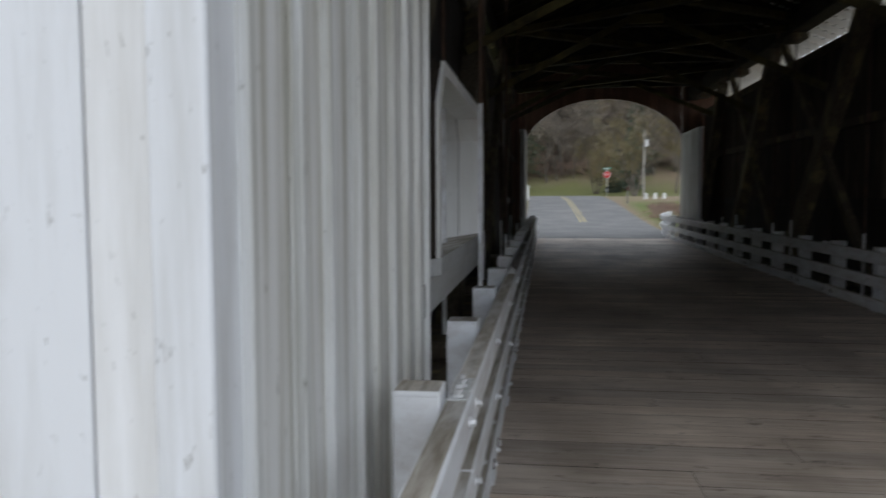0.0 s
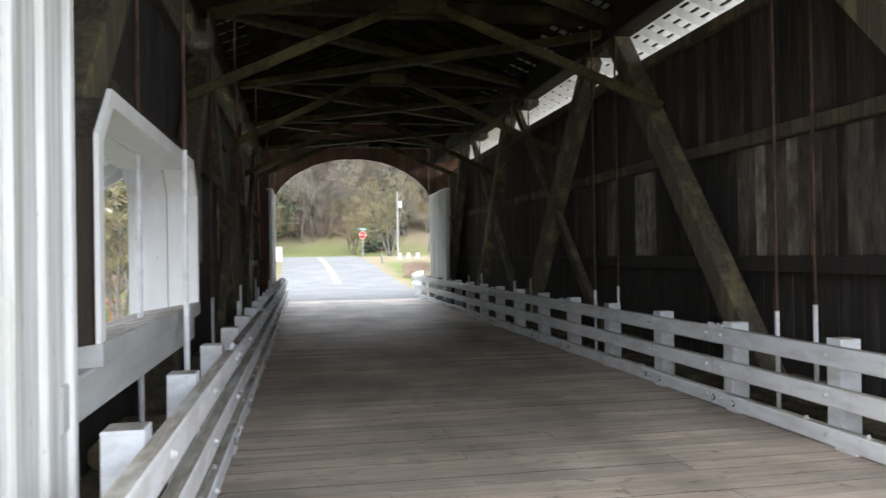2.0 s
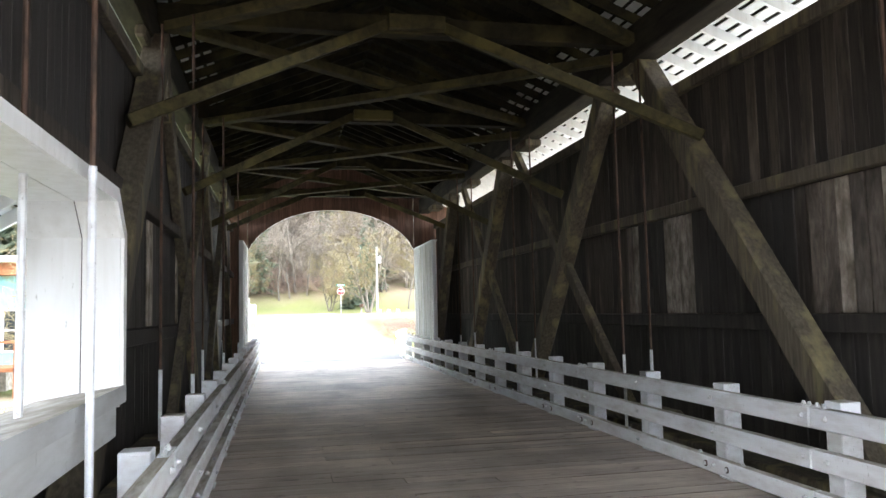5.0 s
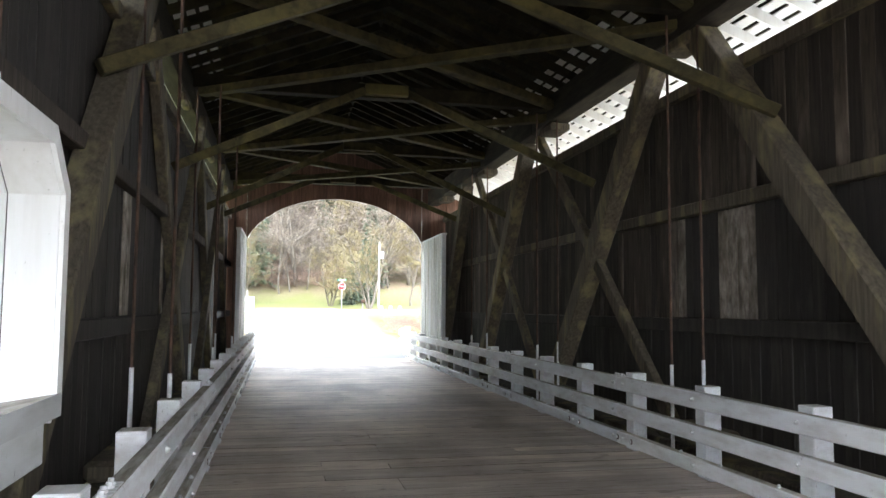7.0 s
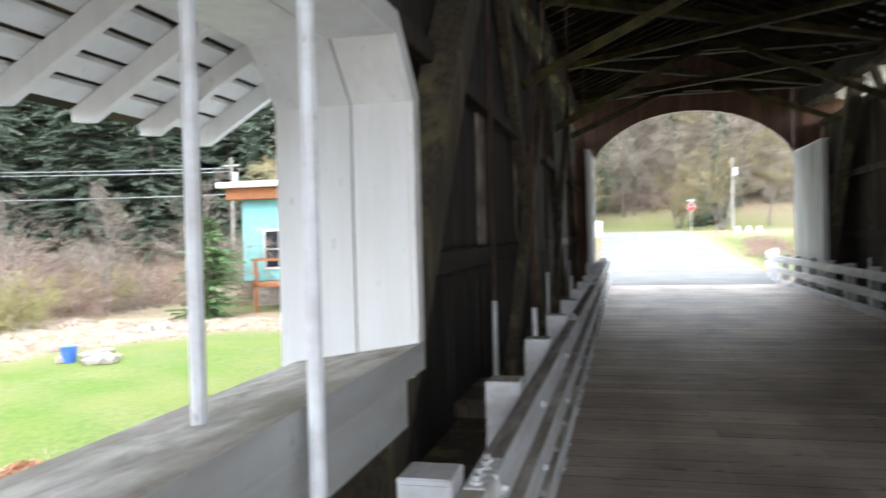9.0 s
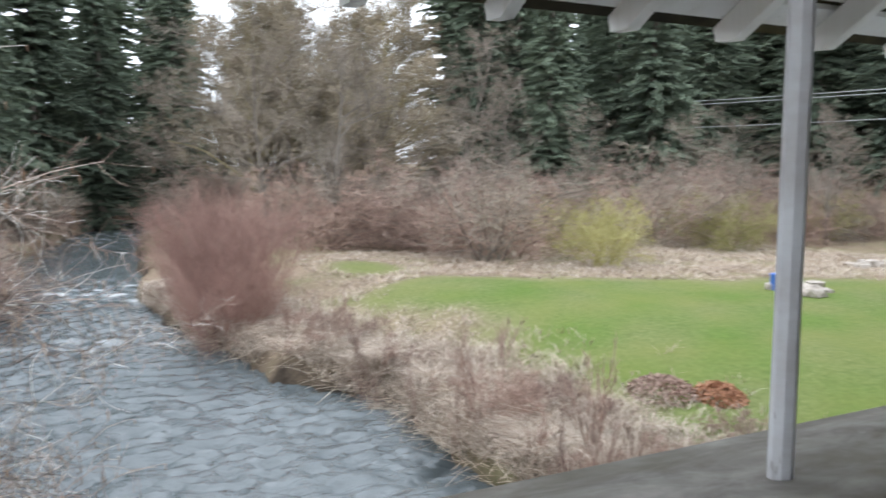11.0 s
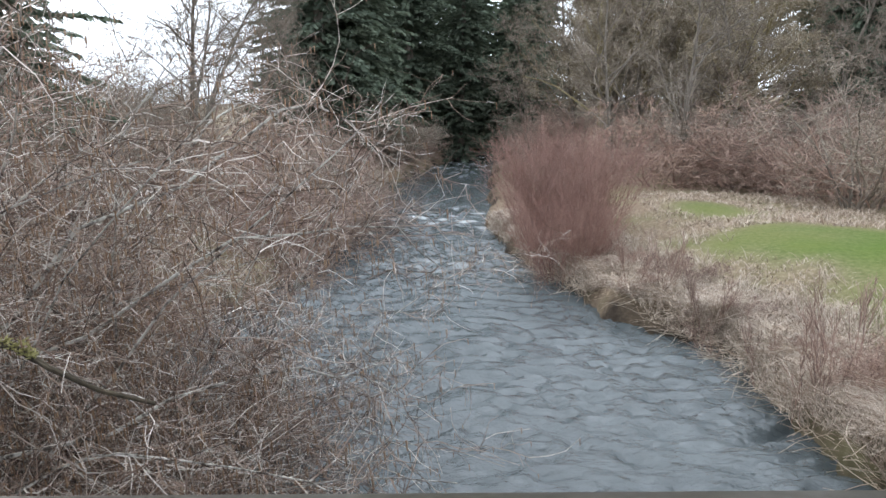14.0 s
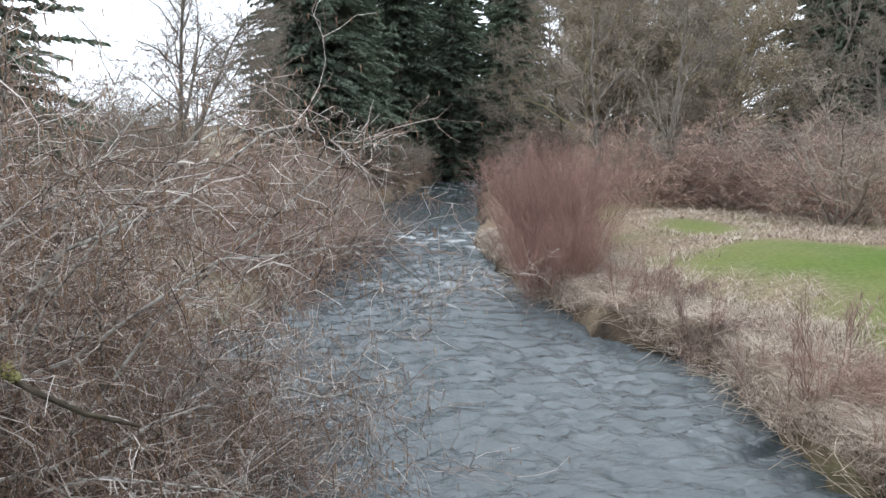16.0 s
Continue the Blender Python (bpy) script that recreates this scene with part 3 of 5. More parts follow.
# ---- portals ----
def portal(yo, yi, label):
    """Gabled portal of vertical boards with an arched opening; yo is its outer face, yi the inner."""
    p = empty("portal", label, "portal", kind="structure")
    w = 0.31
    edges = sorted({round(v, 4) for k in range(8) for v in (WX + w * k, -WX - w * k) if abs(v) < EAVE_X - 0.1} | {round(-WX + 2 * WX * k / 20, 4) for k in range(21)} | {-EAVE_X + 0.02, EAVE_X - 0.02})
    out = -1 if yo < yi else 1
    for a, b in zip(edges, edges[1:]):
        side_board = b <= -WX + 1e-3 or a >= WX - 1e-3
        a2, b2 = a + 0.0045, b - 0.0045
        lo = [(a2, -0.5), (b2, -0.5)] if side_board else [(a2, arch_z(a2)), ((a + b) / 2, arch_z((a + b) / 2)), (b2, arch_z(b2))]
        hi = [(b2, roof_z(b2) + 0.04), (a2, roof_z(a2) + 0.04)]
        if a2 < 0 < b2:
            hi.insert(1, (0, roof_z(0) + 0.04))
        bm = prism(lo + hi, "y", min(yo, yi), max(yo, yi))
        for f in bm.faces:
            f.material_index = 0 if f.normal.y * out > 0.5 or abs(f.normal.y) < 0.5 else 1
        part("board", bm, (M_WHITE, M_RED), p)
        # added strip behind the joint, there to block light through the gap
        foot = -0.5 if side_board else max(arch_z(b - 0.03), arch_z(b + 0.03)) + 0.01
        if abs(b) < WX - 0.05 or abs(b) > WX + 0.2:
            strip_bm = prism([(b - 0.03, foot), (b + 0.03, foot), (b + 0.03, roof_z(b) - 0.05), (b - 0.03, roof_z(b) - 0.05)], "y", min(yi - out * 0.002, yi - out * 0.02), max(yi - out * 0.002, yi - out * 0.02))
            part("batten", strip_bm, M_RED, p)
    # trim along the arch's edge
    n = 36
    for k in range(n):
        xa, xb = -WX + 2 * WX * k / n, -WX + 2 * WX * (k + 1) / n
        bm = prism([(xa, arch_z(xa)), (xb, arch_z(xb)), (xb, arch_z(xb) + 0.12), (xa, arch_z(xa) + 0.12)], "y", yo - 0.03 if yo < yi else yo + 0.002, yo - 0.002 if yo < yi else yo + 0.03)
        part("arch_trim", bm, M_WHITE, p)
    return p


portal(Y0, Y0 + 0.028, "white gabled bridge portal with an arched opening")
portal(Y1, Y1 - 0.028, "far bridge portal, red-brown boards inside, arched opening")
for side in (-1, 1):
    tagged(part("portal_corner_board", boxed(side * (WX - 0.006), side * (WX + 0.14), Y0 - 0.03, Y0 - 0.002, -0.3, SPRING, 0.006), M_WHITE), "white corner board of the portal", "trim", kind="structure")

# ---- the boxed window ----
win = empty("window_1", "large white boxed opening with clipped corners and grey sill", "window", kind="structure")
wy0, wy1, wz0, wz1 = WIN
XI, XO = -3.03, SX_L - 0.03
CL = 0.24


def outline(g):
    return [(wy0 - g, wz0 - g), (wy0 - g, wz1 - CL + g * 0.4), (wy0 + CL - g * 0.4, wz1 + g), (wy1 - CL + g * 0.4, wz1 + g), (wy1 + g, wz1 - CL + g * 0.4), (wy1 + g, wz0 - g)]


def ring(g0, g1, xa, xb, mat, name, foot=0.0):
    a, b = outline(g0), outline(g1)
    if foot:
        for o in (a, b):
            o[0], o[-1] = (o[0][0], foot), (o[-1][0], foot)
    for i in range(len(a) - 1):
        part(name, prism([a[i], a[i + 1], b[i + 1], b[i]], "x", xa, xb), mat, win)


ring(0.0, 0.10, XI + 0.022, XI - 0.004, M_TRIM, "frame_trim")
mid_x = (XI + XO) / 2 + 0.05
ring(0.0, 0.03, XI - 0.006, mid_x + 0.004, M_TRIM, "jamb_board", WIN[2] - 0.15)
ring(0.008, 0.03, mid_x + 0.004, mid_x - 0.004, M_BOARD, "jamb_joint", WIN[2] - 0.15)
ring(0.0, 0.03, mid_x - 0.004, XO, M_TRIM, "jamb_board", WIN[2] - 0.15)
ring(0.031, 0.052, XI - 0.006, XO, M_BOARD, "box_back", WIN[2] - 0.15)
sill = prism([(XI + 0.035, wz0 - 0.115), (XI + 0.035, wz0 + 0.008), (-3.60, wz0 - 0.085), (-3.60, wz0 - 0.15)], "y", wy0 - 0.11, wy1 + 0.05)
sill.normal_update()
for f in sill.faces:
    f.material_index = 0 if f.normal.z > 0.5 else 1
part("window_sill", sill, (M_SILL, M_BEAM), win, "weathered grey sloping sill")
tagged(part("window_beam", boxed(-3.03, -3.16, Y0 + RETURN[-1] - 0.1, wy1 - 0.12, 0.955, wz0 - 0.12, 0.01), M_BEAM), "grey painted beam under the window sill", "beam", kind="structure")

# small roof over the window
awning = empty("window_awning", "white painted lean-to awning with exposed rafter tails over the window", "awning")
AX0, AZ0, AX1, AZ1 = SX_L - 0.03, 2.81, -4.42, 2.36
for k in range(10):
    y = 10.05 - 0.47 * k
    prof = [(AX0, AZ0 - 0.105), (AX1 + 0.10, AZ1 - 0.055), (AX1 + 0.015, AZ1 - 0.05), (AX1, AZ1 + 0.0), (AX0, AZ0)]
    r = prism(prof, "y", y - 0.024, y + 0.024)
    part("rafter", r, M_TRIM, awning)
for k in range(6):
    u0, u1 = k / 6.0 + 0.0, k / 6.0 + 0.118
    xa, za, xb, zb = AX0 + (AX1 - AX0) * u0, AZ0 + (AZ1 - AZ0) * u0, AX0 + (AX1 - AX0) * u1, AZ0 + (AZ1 - AZ0) * u1
    part("roof_board", prism([(xa, za + 0.005), (xb, zb + 0.005), (xb, zb + 0.025), (xa, za + 0.025)], "y", 5.55, 10.10), M_TRIM, awning)
part("covering", prism([(AX0, AZ0 + 0.035), (AX1 - 0.04, AZ1 + 0.012), (AX1 - 0.04, AZ1 + 0.026), (AX0, AZ0 + 0.05)], "y", 5.5, 10.14), M_ROOFWOOD, awning, "dark roof covering")

# ---- land ----
WATER_Z = -2.6
RIVER_X = np.array([-200.0, -90, -75, -60, -44, -29, -22, -18, -16, -11, -5, 40, 200])
RIVER_R = np.array([60.0, 30, 19, 11.5, 9.7, 8.8, 9.7, 10.9, 11.9, 12.1, 12.4, 12.0, 10.0])
RIVER_L = np.array([52.0, 23, 12.5, 7.2, 4.6, 3.8, 3.2, 2.6, 2.2, 1.2, 0.5, 0.0, -2.0])


def smooth(a, b, v):
    u = np.clip((v - a) / (b - a), 0, 1)
    return u * u * (3 - 2 * u)


def wob(x, y):
    return np.sin(x * 0.9 + 1.3 * np.sin(y * 0.5)) * 0.5 + np.sin(y * 1.3 + x * 0.35) * 0.35 + np.sin(x * 2.3 + y * 1.7) * 0.2


def land_z(x, y):
    """Height of the ground."""
    x, y = np.asarray(x, float), np.asarray(y, float)
    yr, yl = np.interp(x, RIVER_X, RIVER_R), np.interp(x, RIVER_X, RIVER_L)
    out = np.maximum(y - yr, yl - y) + 0.35 * wob(x, y)
    base = -1.25 + 0.12 * wob(x * 0.3, y * 0.3)
    base = base + smooth(26, 60, y) * 1.0 * smooth(30, 0, np.abs(x)) + smooth(40, 85, y) * 1.2
    base = base + smooth(84, 112, y) * 3.5 + smooth(100, 210, y) * 44 * smooth(85, 40, np.abs(x)) + smooth(25, 120, -y) * 3
    bank = WATER_Z - 0.8 + 1.35 * smooth(-0.35, 0.5, out) + (base - WATER_Z - 0.55) * smooth(0.4, 6.0, out)
    # approach embankments carry the road
    road = np.where(y > 16, smooth(34, 75, y) * 1.7, 0.0) - 0.06
    far = (y > 30.6).astype(float) * smooth(30.6, 31.9, y) * smooth(102, 90, y)
    near = smooth(3.4, 2.0, y)
    emb = np.maximum(far, near) * smooth(12, 4.6, np.abs(x))
    emb = np.where(y > 34, np.maximum(emb, smooth(46, 60, y) * smooth(70, 45, np.abs(x)) * smooth(110, 95, y)), emb)
    return bank * (1 - emb) + road * emb


def lawn_mask(x, y):
    edge = np.interp(y, [14, 16.7, 19.5, 22.4, 28.6], [-22.0, -21.5, -19.5, -17.5, -15.0])
    a = smooth(-1.2, 1.2, x - edge + 0.7 * wob(x, y)) * smooth(3.0, -3.0, x) * smooth(12.9, 15.9, y + 1.1 * wob(x * 1.3, y * 1.3)) * smooth(30.5, 28.0, y) * (0.86 + 0.14 * wob(x * 2.1, y * 2.1))
    a = np.maximum(a, 0.7 * smooth(1.6, 0.4, np.hypot((x + 25.0) / 1.6, y - 15.2)))
    b = 0.6 * smooth(84, 88, y) * smooth(109, 102, y) * smooth(40, 20, np.abs(x + 12))
    c = smooth(34, 37, y) * smooth(66, 58, y) * smooth(3.2, 4.6, np.abs(x)) * smooth(24, 16, np.abs(x)) * 0.75
    return np.clip(a + b + c, 0, 1)


def axis(lo, hi, fine0, fine1, step, growth=1.18):
    left, v, s = [], fine0, step
    while v > lo:
        s *= growth
        v -= s
        left.append(v)
    right, v, s = [], fine1, step
    while v < hi:
        s *= growth
        v += s
        right.append(v)
    return np.array(left[::-1] + list(np.arange(fine0, fine1 + 1e-6, step)) + right)


gx, gy = axis(-1500, 1500, -36, 14, 0.4, 1.1), axis(-1500, 1500, -4, 36, 0.4, 1.1)
XX, YY = np.meshgrid(gx, gy, indexing="ij")
ZZ = land_z(XX, YY)
nx, ny = XX.shape
idx = np.arange(nx * ny).reshape(nx, ny)
quads = np.stack([idx[:-1, :-1], idx[1:, :-1], idx[1:, 1:], idx[:-1, 1:]], -1).reshape(-1, 4)
me = bpy.data.meshes.new("ground")
me.from_pydata(np.stack([XX, YY, ZZ], -1).reshape(-1, 3).tolist(), [], quads.tolist())
me.attributes.new("lawn", "FLOAT", "POINT").data.foreach_set("value", lawn_mask(XX, YY).ravel())
# dark band for damp soil and bank undercut; disc paints shade under the hazel
me.attributes.new("mud_shade", "FLOAT", "POINT").data.foreach_set("value", np.maximum(smooth(WATER_Z + 0.50, WATER_Z + 0.20, ZZ + 0.08 * wob(XX * 2, YY * 2)), smooth(5.5, 3.5, np.hypot(XX + 10.5, YY - 1.0) + 0.5 * wob(XX, YY))).ravel())
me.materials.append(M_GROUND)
me.polygons.foreach_set("use_smooth", [True] * len(me.polygons))
ground = tagged(new("ground", me), "muddy river banks with dry grass, a green lawn and painted shade", "ground", kind="structure")

# ---- river ----
wx_ = np.concatenate([np.arange(-95, -34, 0.6), np.arange(-34, -3, 0.095), np.arange(-3, 60, 1.5)])
wv = np.linspace(0, 1, 165)
WXg, WVg = np.meshgrid(wx_, wv, indexing="ij")
lo_, hi_ = np.interp(WXg, RIVER_X, RIVER_L) - 2.2, np.interp(WXg, RIVER_X, RIVER_R) + 2.2
WYg = lo_ + (hi_ - lo_) * WVg
WZg = np.full_like(WXg, WATER_Z)
wr = random.Random(5)
bend_x, bend_y = WXg + 0.35 * np.sin(WYg * 1.1 + 0.7 * np.sin(WXg * 0.6)), WYg + 0.3 * np.sin(WXg * 0.9)
def chop(n, short, long):
    """Sum of n crossing wave trains, about one high."""
    total = np.zeros_like(WXg)
    for k in range(n):
        length = wr.uniform(short, long)
        ang, ph = wr.gauss(0.12, 0.5), wr.uniform(0, 6.28)
        u = (bend_x * math.cos(ang) + bend_y * math.sin(ang)) * 2 * math.pi / length + ph
        total += (0.6 + 0.4 * np.sin(WXg * wr.uniform(0.4, 1.3) + WYg * wr.uniform(0.4, 1.3) + ph)) * np.sin(u)
    return total / math.sqrt(n / 2)


long_swell, short_chop = chop(9, 0.7, 1.6), chop(10, 0.36, 0.7)
WZg += 0.060 * (0.35 * long_swell - np.abs(long_swell)) + 0.048 * (0.4 * short_chop - np.abs(short_chop)) + 0.03
n1, n2 = WXg.shape
ii = np.arange(n1 * n2).reshape(n1, n2)
wq = np.stack([ii[:-1, :-1], ii[1:, :-1], ii[1:, 1:], ii[:-1, 1:]], -1).reshape(-1, 4)
me = bpy.data.meshes.new("river")
me.from_pydata(np.stack([WXg, WYg, WZg], -1).reshape(-1, 3).tolist(), [], wq.tolist())
riffle = np.exp(-((WXg + 33.0) / 3.0) ** 2) * 0.8 + np.exp(-((WXg + 56.0) / 5.0) ** 2) + np.exp(-((WXg + 24.0) / 1.5) ** 2) * 0.35
streak = np.clip(np.sin(WXg * 2.1 + 2.0 * np.sin(WYg * 1.7)) * np.sin(WYg * 2.9 + WXg * 0.6) + 0.5 * np.sin(WXg * 5.3 - WYg * 3.1) - 0.35, 0, 1)
me.attributes.new("foam", "FLOAT", "POINT").data.foreach_set("value", np.clip(riffle * streak * 1.6, 0, 0.9).ravel())
me.materials.append(M_WATER)
me.polygons.foreach_set("use_smooth", [True] * len(me.polygons))
tagged(new("water", me), "rippled grey-green river flowing under the bridge", "river", kind="structure")

# ---- roads ----
def strip(name, centre, width, lift, mat, label, n=60):
    """A road strip that follows centre(u) -> (x, y) for u in 0..1."""
    bm = bmesh.new()
    rows = []
    for k in range(n + 1):
        u = k / n
        x, y = centre(u)
        x2, y2 = centre(u + 1e-3)
        d = Vector((x2 - x, y2 - y)).normalized()
        rows.append([bm.verts.new((x + d.y * w, y - d.x * w, float(land_z(x, y)) + lift)) for w in (-width / 2, -width / 6, width / 6, width / 2)])
    for a, b in zip(rows, rows[1:]):
        for i in range(3):
            bm.faces.new((a[i], a[i + 1], b[i + 1], b[i]))
    bmesh.ops.recalc_face_normals(bm, faces=bm.faces)
    return tagged(part(name, bm, mat), label, "road", kind="structure")


strip("road", lambda u: (-0.6 * u * u, Y1 + 0.1 + u * (75 - Y1)), 6.6, 0.055, M_ASPHALT, "grey asphalt approach road beyond the bridge")
strip("road", lambda u: (0, -60 + u * (Y0 - 0.12 + 60)), 6.6, 0.055, M_ASPHALT, "grey asphalt approach road before the bridge")
strip("road", lambda u: (-60 + 120 * u, 78 + 2 * math.sin(u * 3)), 7.5, 0.11, M_ASPHALT, "asphalt cross road at the junction")
for off in (-0.12, 0.12):
    strip("road_marking", lambda u, o=off: (-0.6 * u * u + o - 0.15, 44 + u * 26), 0.10, 0.066, M_YELLOW, "double yellow centre line", 20)

# ---- plants ----
def tube(vs, fs, pts, r0, r1, sides=3):
    """Adds a tapered stem along pts to the lists of corners and faces."""
    base = len(vs)
    n = len(pts)
    for k, p in enumerate(pts):
        d = (pts[min(k + 1, n - 1)] - pts[max(k - 1, 0)]).normalized()
        s = d.cross(Vector((0.31, 0.17, 0.93)))
        s = s.normalized() if s.length > 1e-4 else Vector((1, 0, 0))
        t = d.cross(s)
        r = r0 + (r1 - r0) * k / max(n - 1, 1)
        for j in range(sides):
            a = 2 * math.pi * j / sides
            vs.append(p + s * (r * math.cos(a)) + t * (r * math.sin(a)))
    for k in range(n - 1):
        for j in range(sides):
            j2 = (j + 1) % sides
            fs.append((base + k * sides + j, base + k * sides + j2, base + (k + 1) * sides + j2, base + (k + 1) * sides + j))


def solid(name, vs, fs, mat):
    m = bpy.data.meshes.new(name)
    m.from_pydata([tuple(v) for v in vs], [], fs)
    m.materials.append(mat)
    return m


def grow(rn, out, start, d, length, radius, level, top, spec, thin):
    """A branch and its side branches. spec: per level (segments, wander, lift, children, child length, child angle)."""
    segs, wander, lift, kids, klen, kang = spec[level]
    pts, p, dd = [start], start.copy(), d.copy()
    for k in range(segs):
        dd = (dd + Vector((rn.gauss(0, wander), rn.gauss(0, wander), rn.gauss(0, wander) + lift))).normalized()
        p = p + dd * (length / segs)
        pts.append(p)
    vs, fs = out[0] if level < top else out[1]
    tip = radius * 0.25
    tube(vs, fs, pts, radius, tip, 6 if level == 0 else 4 if level == 1 else 3)
    if level + 1 < len(spec):
        for c in range(kids):
            u = rn.uniform(0.2, 1.0)
            i = min(int(u * segs), segs - 1)
            q = pts[i].lerp(pts[i + 1], u * segs - i)
            ax = (pts[i + 1] - pts[i]).normalized()
            side = ax.cross(Vector((rn.gauss(0, 1), rn.gauss(0, 1), rn.gauss(0, 1)))).normalized()
            a = radians(rn.uniform(kang * 0.6, kang * 1.3))
            grow(rn, out, q, (ax * math.cos(a) + side * math.sin(a)).normalized(), length * klen * (1.15 - 0.6 * u) * rn.uniform(0.7, 1.2), max((radius + (tip - radius) * u) * 0.58, thin), level + 1, top, spec, thin)


def bare_tree(seed, height, spec, twig, label, bark=None, top=2, stems=1, spread=0.1, radius=0.02, thin=0.0055):
    rn = random.Random(seed)
    out = (([], []), ([], []))
    for s in range(stems):
        a = rn.uniform(0, 2 * math.pi)
        st = Vector((math.cos(a), math.sin(a), 0)) * (0.12 * (stems - 1) ** 0.5) * rn.random()
        lean = spread * rn.uniform(0.3, 1.3)
        d = Vector((math.cos(a) * lean, math.sin(a) * lean, 1)).normalized()
        grow(rn, out, st - Vector((0, 0, 0.2)), d, height * rn.uniform(0.7, 1.0), height * radius, 0, top, spec, thin)
    return solid("trunk", *out[0], bark or M_BARK), solid("crown", *out[1], twig)


def conifer(seed, height, width, mat, fine=1.0):
    rn = random.Random(seed)
    tv, tf, cv, cf = [], [], [], []
    tube(tv, tf, [Vector((0.15 * math.sin(k * 0.9 + seed), 0.15 * math.cos(k * 1.1), height * k / 8)) for k in range(9)], height * 0.016, 0.03, 7)
    z = height * 0.04
    while z < height * 0.985:
        u = z / height
        reach = width * (1 - u) ** 0.75 * (0.92 + 0.14 * math.sin(z * 1.7 + seed)) + 0.15
        for b in range(rn.randint(2, 4)):
            a = rn.uniform(0, 2 * math.pi)
            L = reach * rn.uniform(0.4, 1.15)
            rise = rn.uniform(-0.12, 0.30)
            d = Vector((math.cos(a), math.sin(a), 0))
            droop = rn.uniform(0.12, 0.34)
            n = max(3, int(L * fine / 0.36))
            for k in range(1, n + 1):
                t = k / n
                c = d * (L * t) + Vector((0, 0, z + rise * L * t - droop * L * t * t))
                for j in range(5):
                    ang = a + rn.uniform(-1.25, 1.25)
                    sd = Vector((math.cos(ang), math.sin(ang), rn.uniform(-0.55, 0.12)))
                    sl = rn.uniform(0.45, 0.95) * (0.65 + 0.5 * (1 - t)) * (0.5 + height / 42) / fine ** 0.7
                    wd = sd.cross(Vector((rn.gauss(0, 1.0), rn.gauss(0, 1.0), 0.8))).normalized() * sl * 0.26
                    i = len(cv)
                    m1 = c + sd * sl * 0.45
                    cv += [c, m1 + wd, c + sd * sl + Vector((0, 0, -0.12 * sl)), m1 - wd + Vector((0, 0, 0.03))]
                    cf.append((i, i + 1, i + 2, i + 3))
        z += rn.uniform(0.06, 0.13) * (0.7 + height / 40)
    return solid("trunk", tv, tf, M_BARK), solid("crown", cv, cf, mat)


def plant_thing(name, meshes, x, y, scale, rz, label, category, group="", stretch=1.0, sink=0.0):
    root = empty(name, label, category, group)
    root.matrix_basis = Matrix.Translation((x, y, float(land_z(x, y)) - sink)) @ Matrix.Rotation(rz, 4, "Z") @ Matrix.Diagonal((scale * stretch, scale * stretch, scale, 1))
    shrub = category == "shrub"
    for nm, me in zip(("stem" if shrub else "trunk", "crown"), meshes):
        if len(me.polygons):
            ob = tagged(new(nm, me), kind="stuff" if nm == "crown" or shrub else "")
            ob.parent = root
    return root


TREE = [(9, 0.07, 0.03, 17, 0.46, 50), (5, 0.16, 0.04, 8, 0.52, 46), (4, 0.2, 0.0, 6, 0.55, 45), (3, 0.22, -0.02, 3, 0.55, 45), (2, 0.2, -0.03, 0, 0, 0)]
TREE_FAR = [(7, 0.07, 0.03, 16, 0.46, 50), (4, 0.16, 0.04, 9, 0.52, 46), (3, 0.2, 0.0, 6, 0.55, 45), (2, 0.22, -0.02, 0, 0, 0), ]
SHRUB = [(7, 0.24, -0.05, 9, 0.46, 55), (5, 0.30, -0.02, 6, 0.58, 55), (3, 0.34, -0.03, 3, 0.6, 55), (2, 0.3, 0.0, 0, 0, 0)]
WAND = [(6, 0.06, 0.03, 6, 0.45, 18), (4, 0.08, 0.06, 4, 0.5, 20), (3, 0.1, 0.05, 0, 0, 0)]
WAND_FINE = [(6, 0.10, 0.03, 8, 0.42, 24), (4, 0.14, 0.05, 5, 0.5, 30), (3, 0.16, 0.03, 0, 0, 0)]
T_GREY = [bare_tree(s, 13, TREE, M_TWIG, "", radius=0.012, thin=0.011) for s in (11, 12, 13)]
T_FORK = bare_tree(16, 12, TREE, M_TWIG, "", radius=0.012, stems=3, spread=0.35, thin=0.011)
T_GOLD = [bare_tree(s, 11, TREE, M_TWIG_MOSS, "", radius=0.014, stems=3, spread=0.3, thin=0.011) for s in (21, 22)]
T_MOSSY = [bare_tree(s, 12.5, TREE, M_TWIG, "", bark=M_TWIG_MOSS, radius=0.015, stems=2, spread=0.25, thin=0.011) for s in (24, 25)]
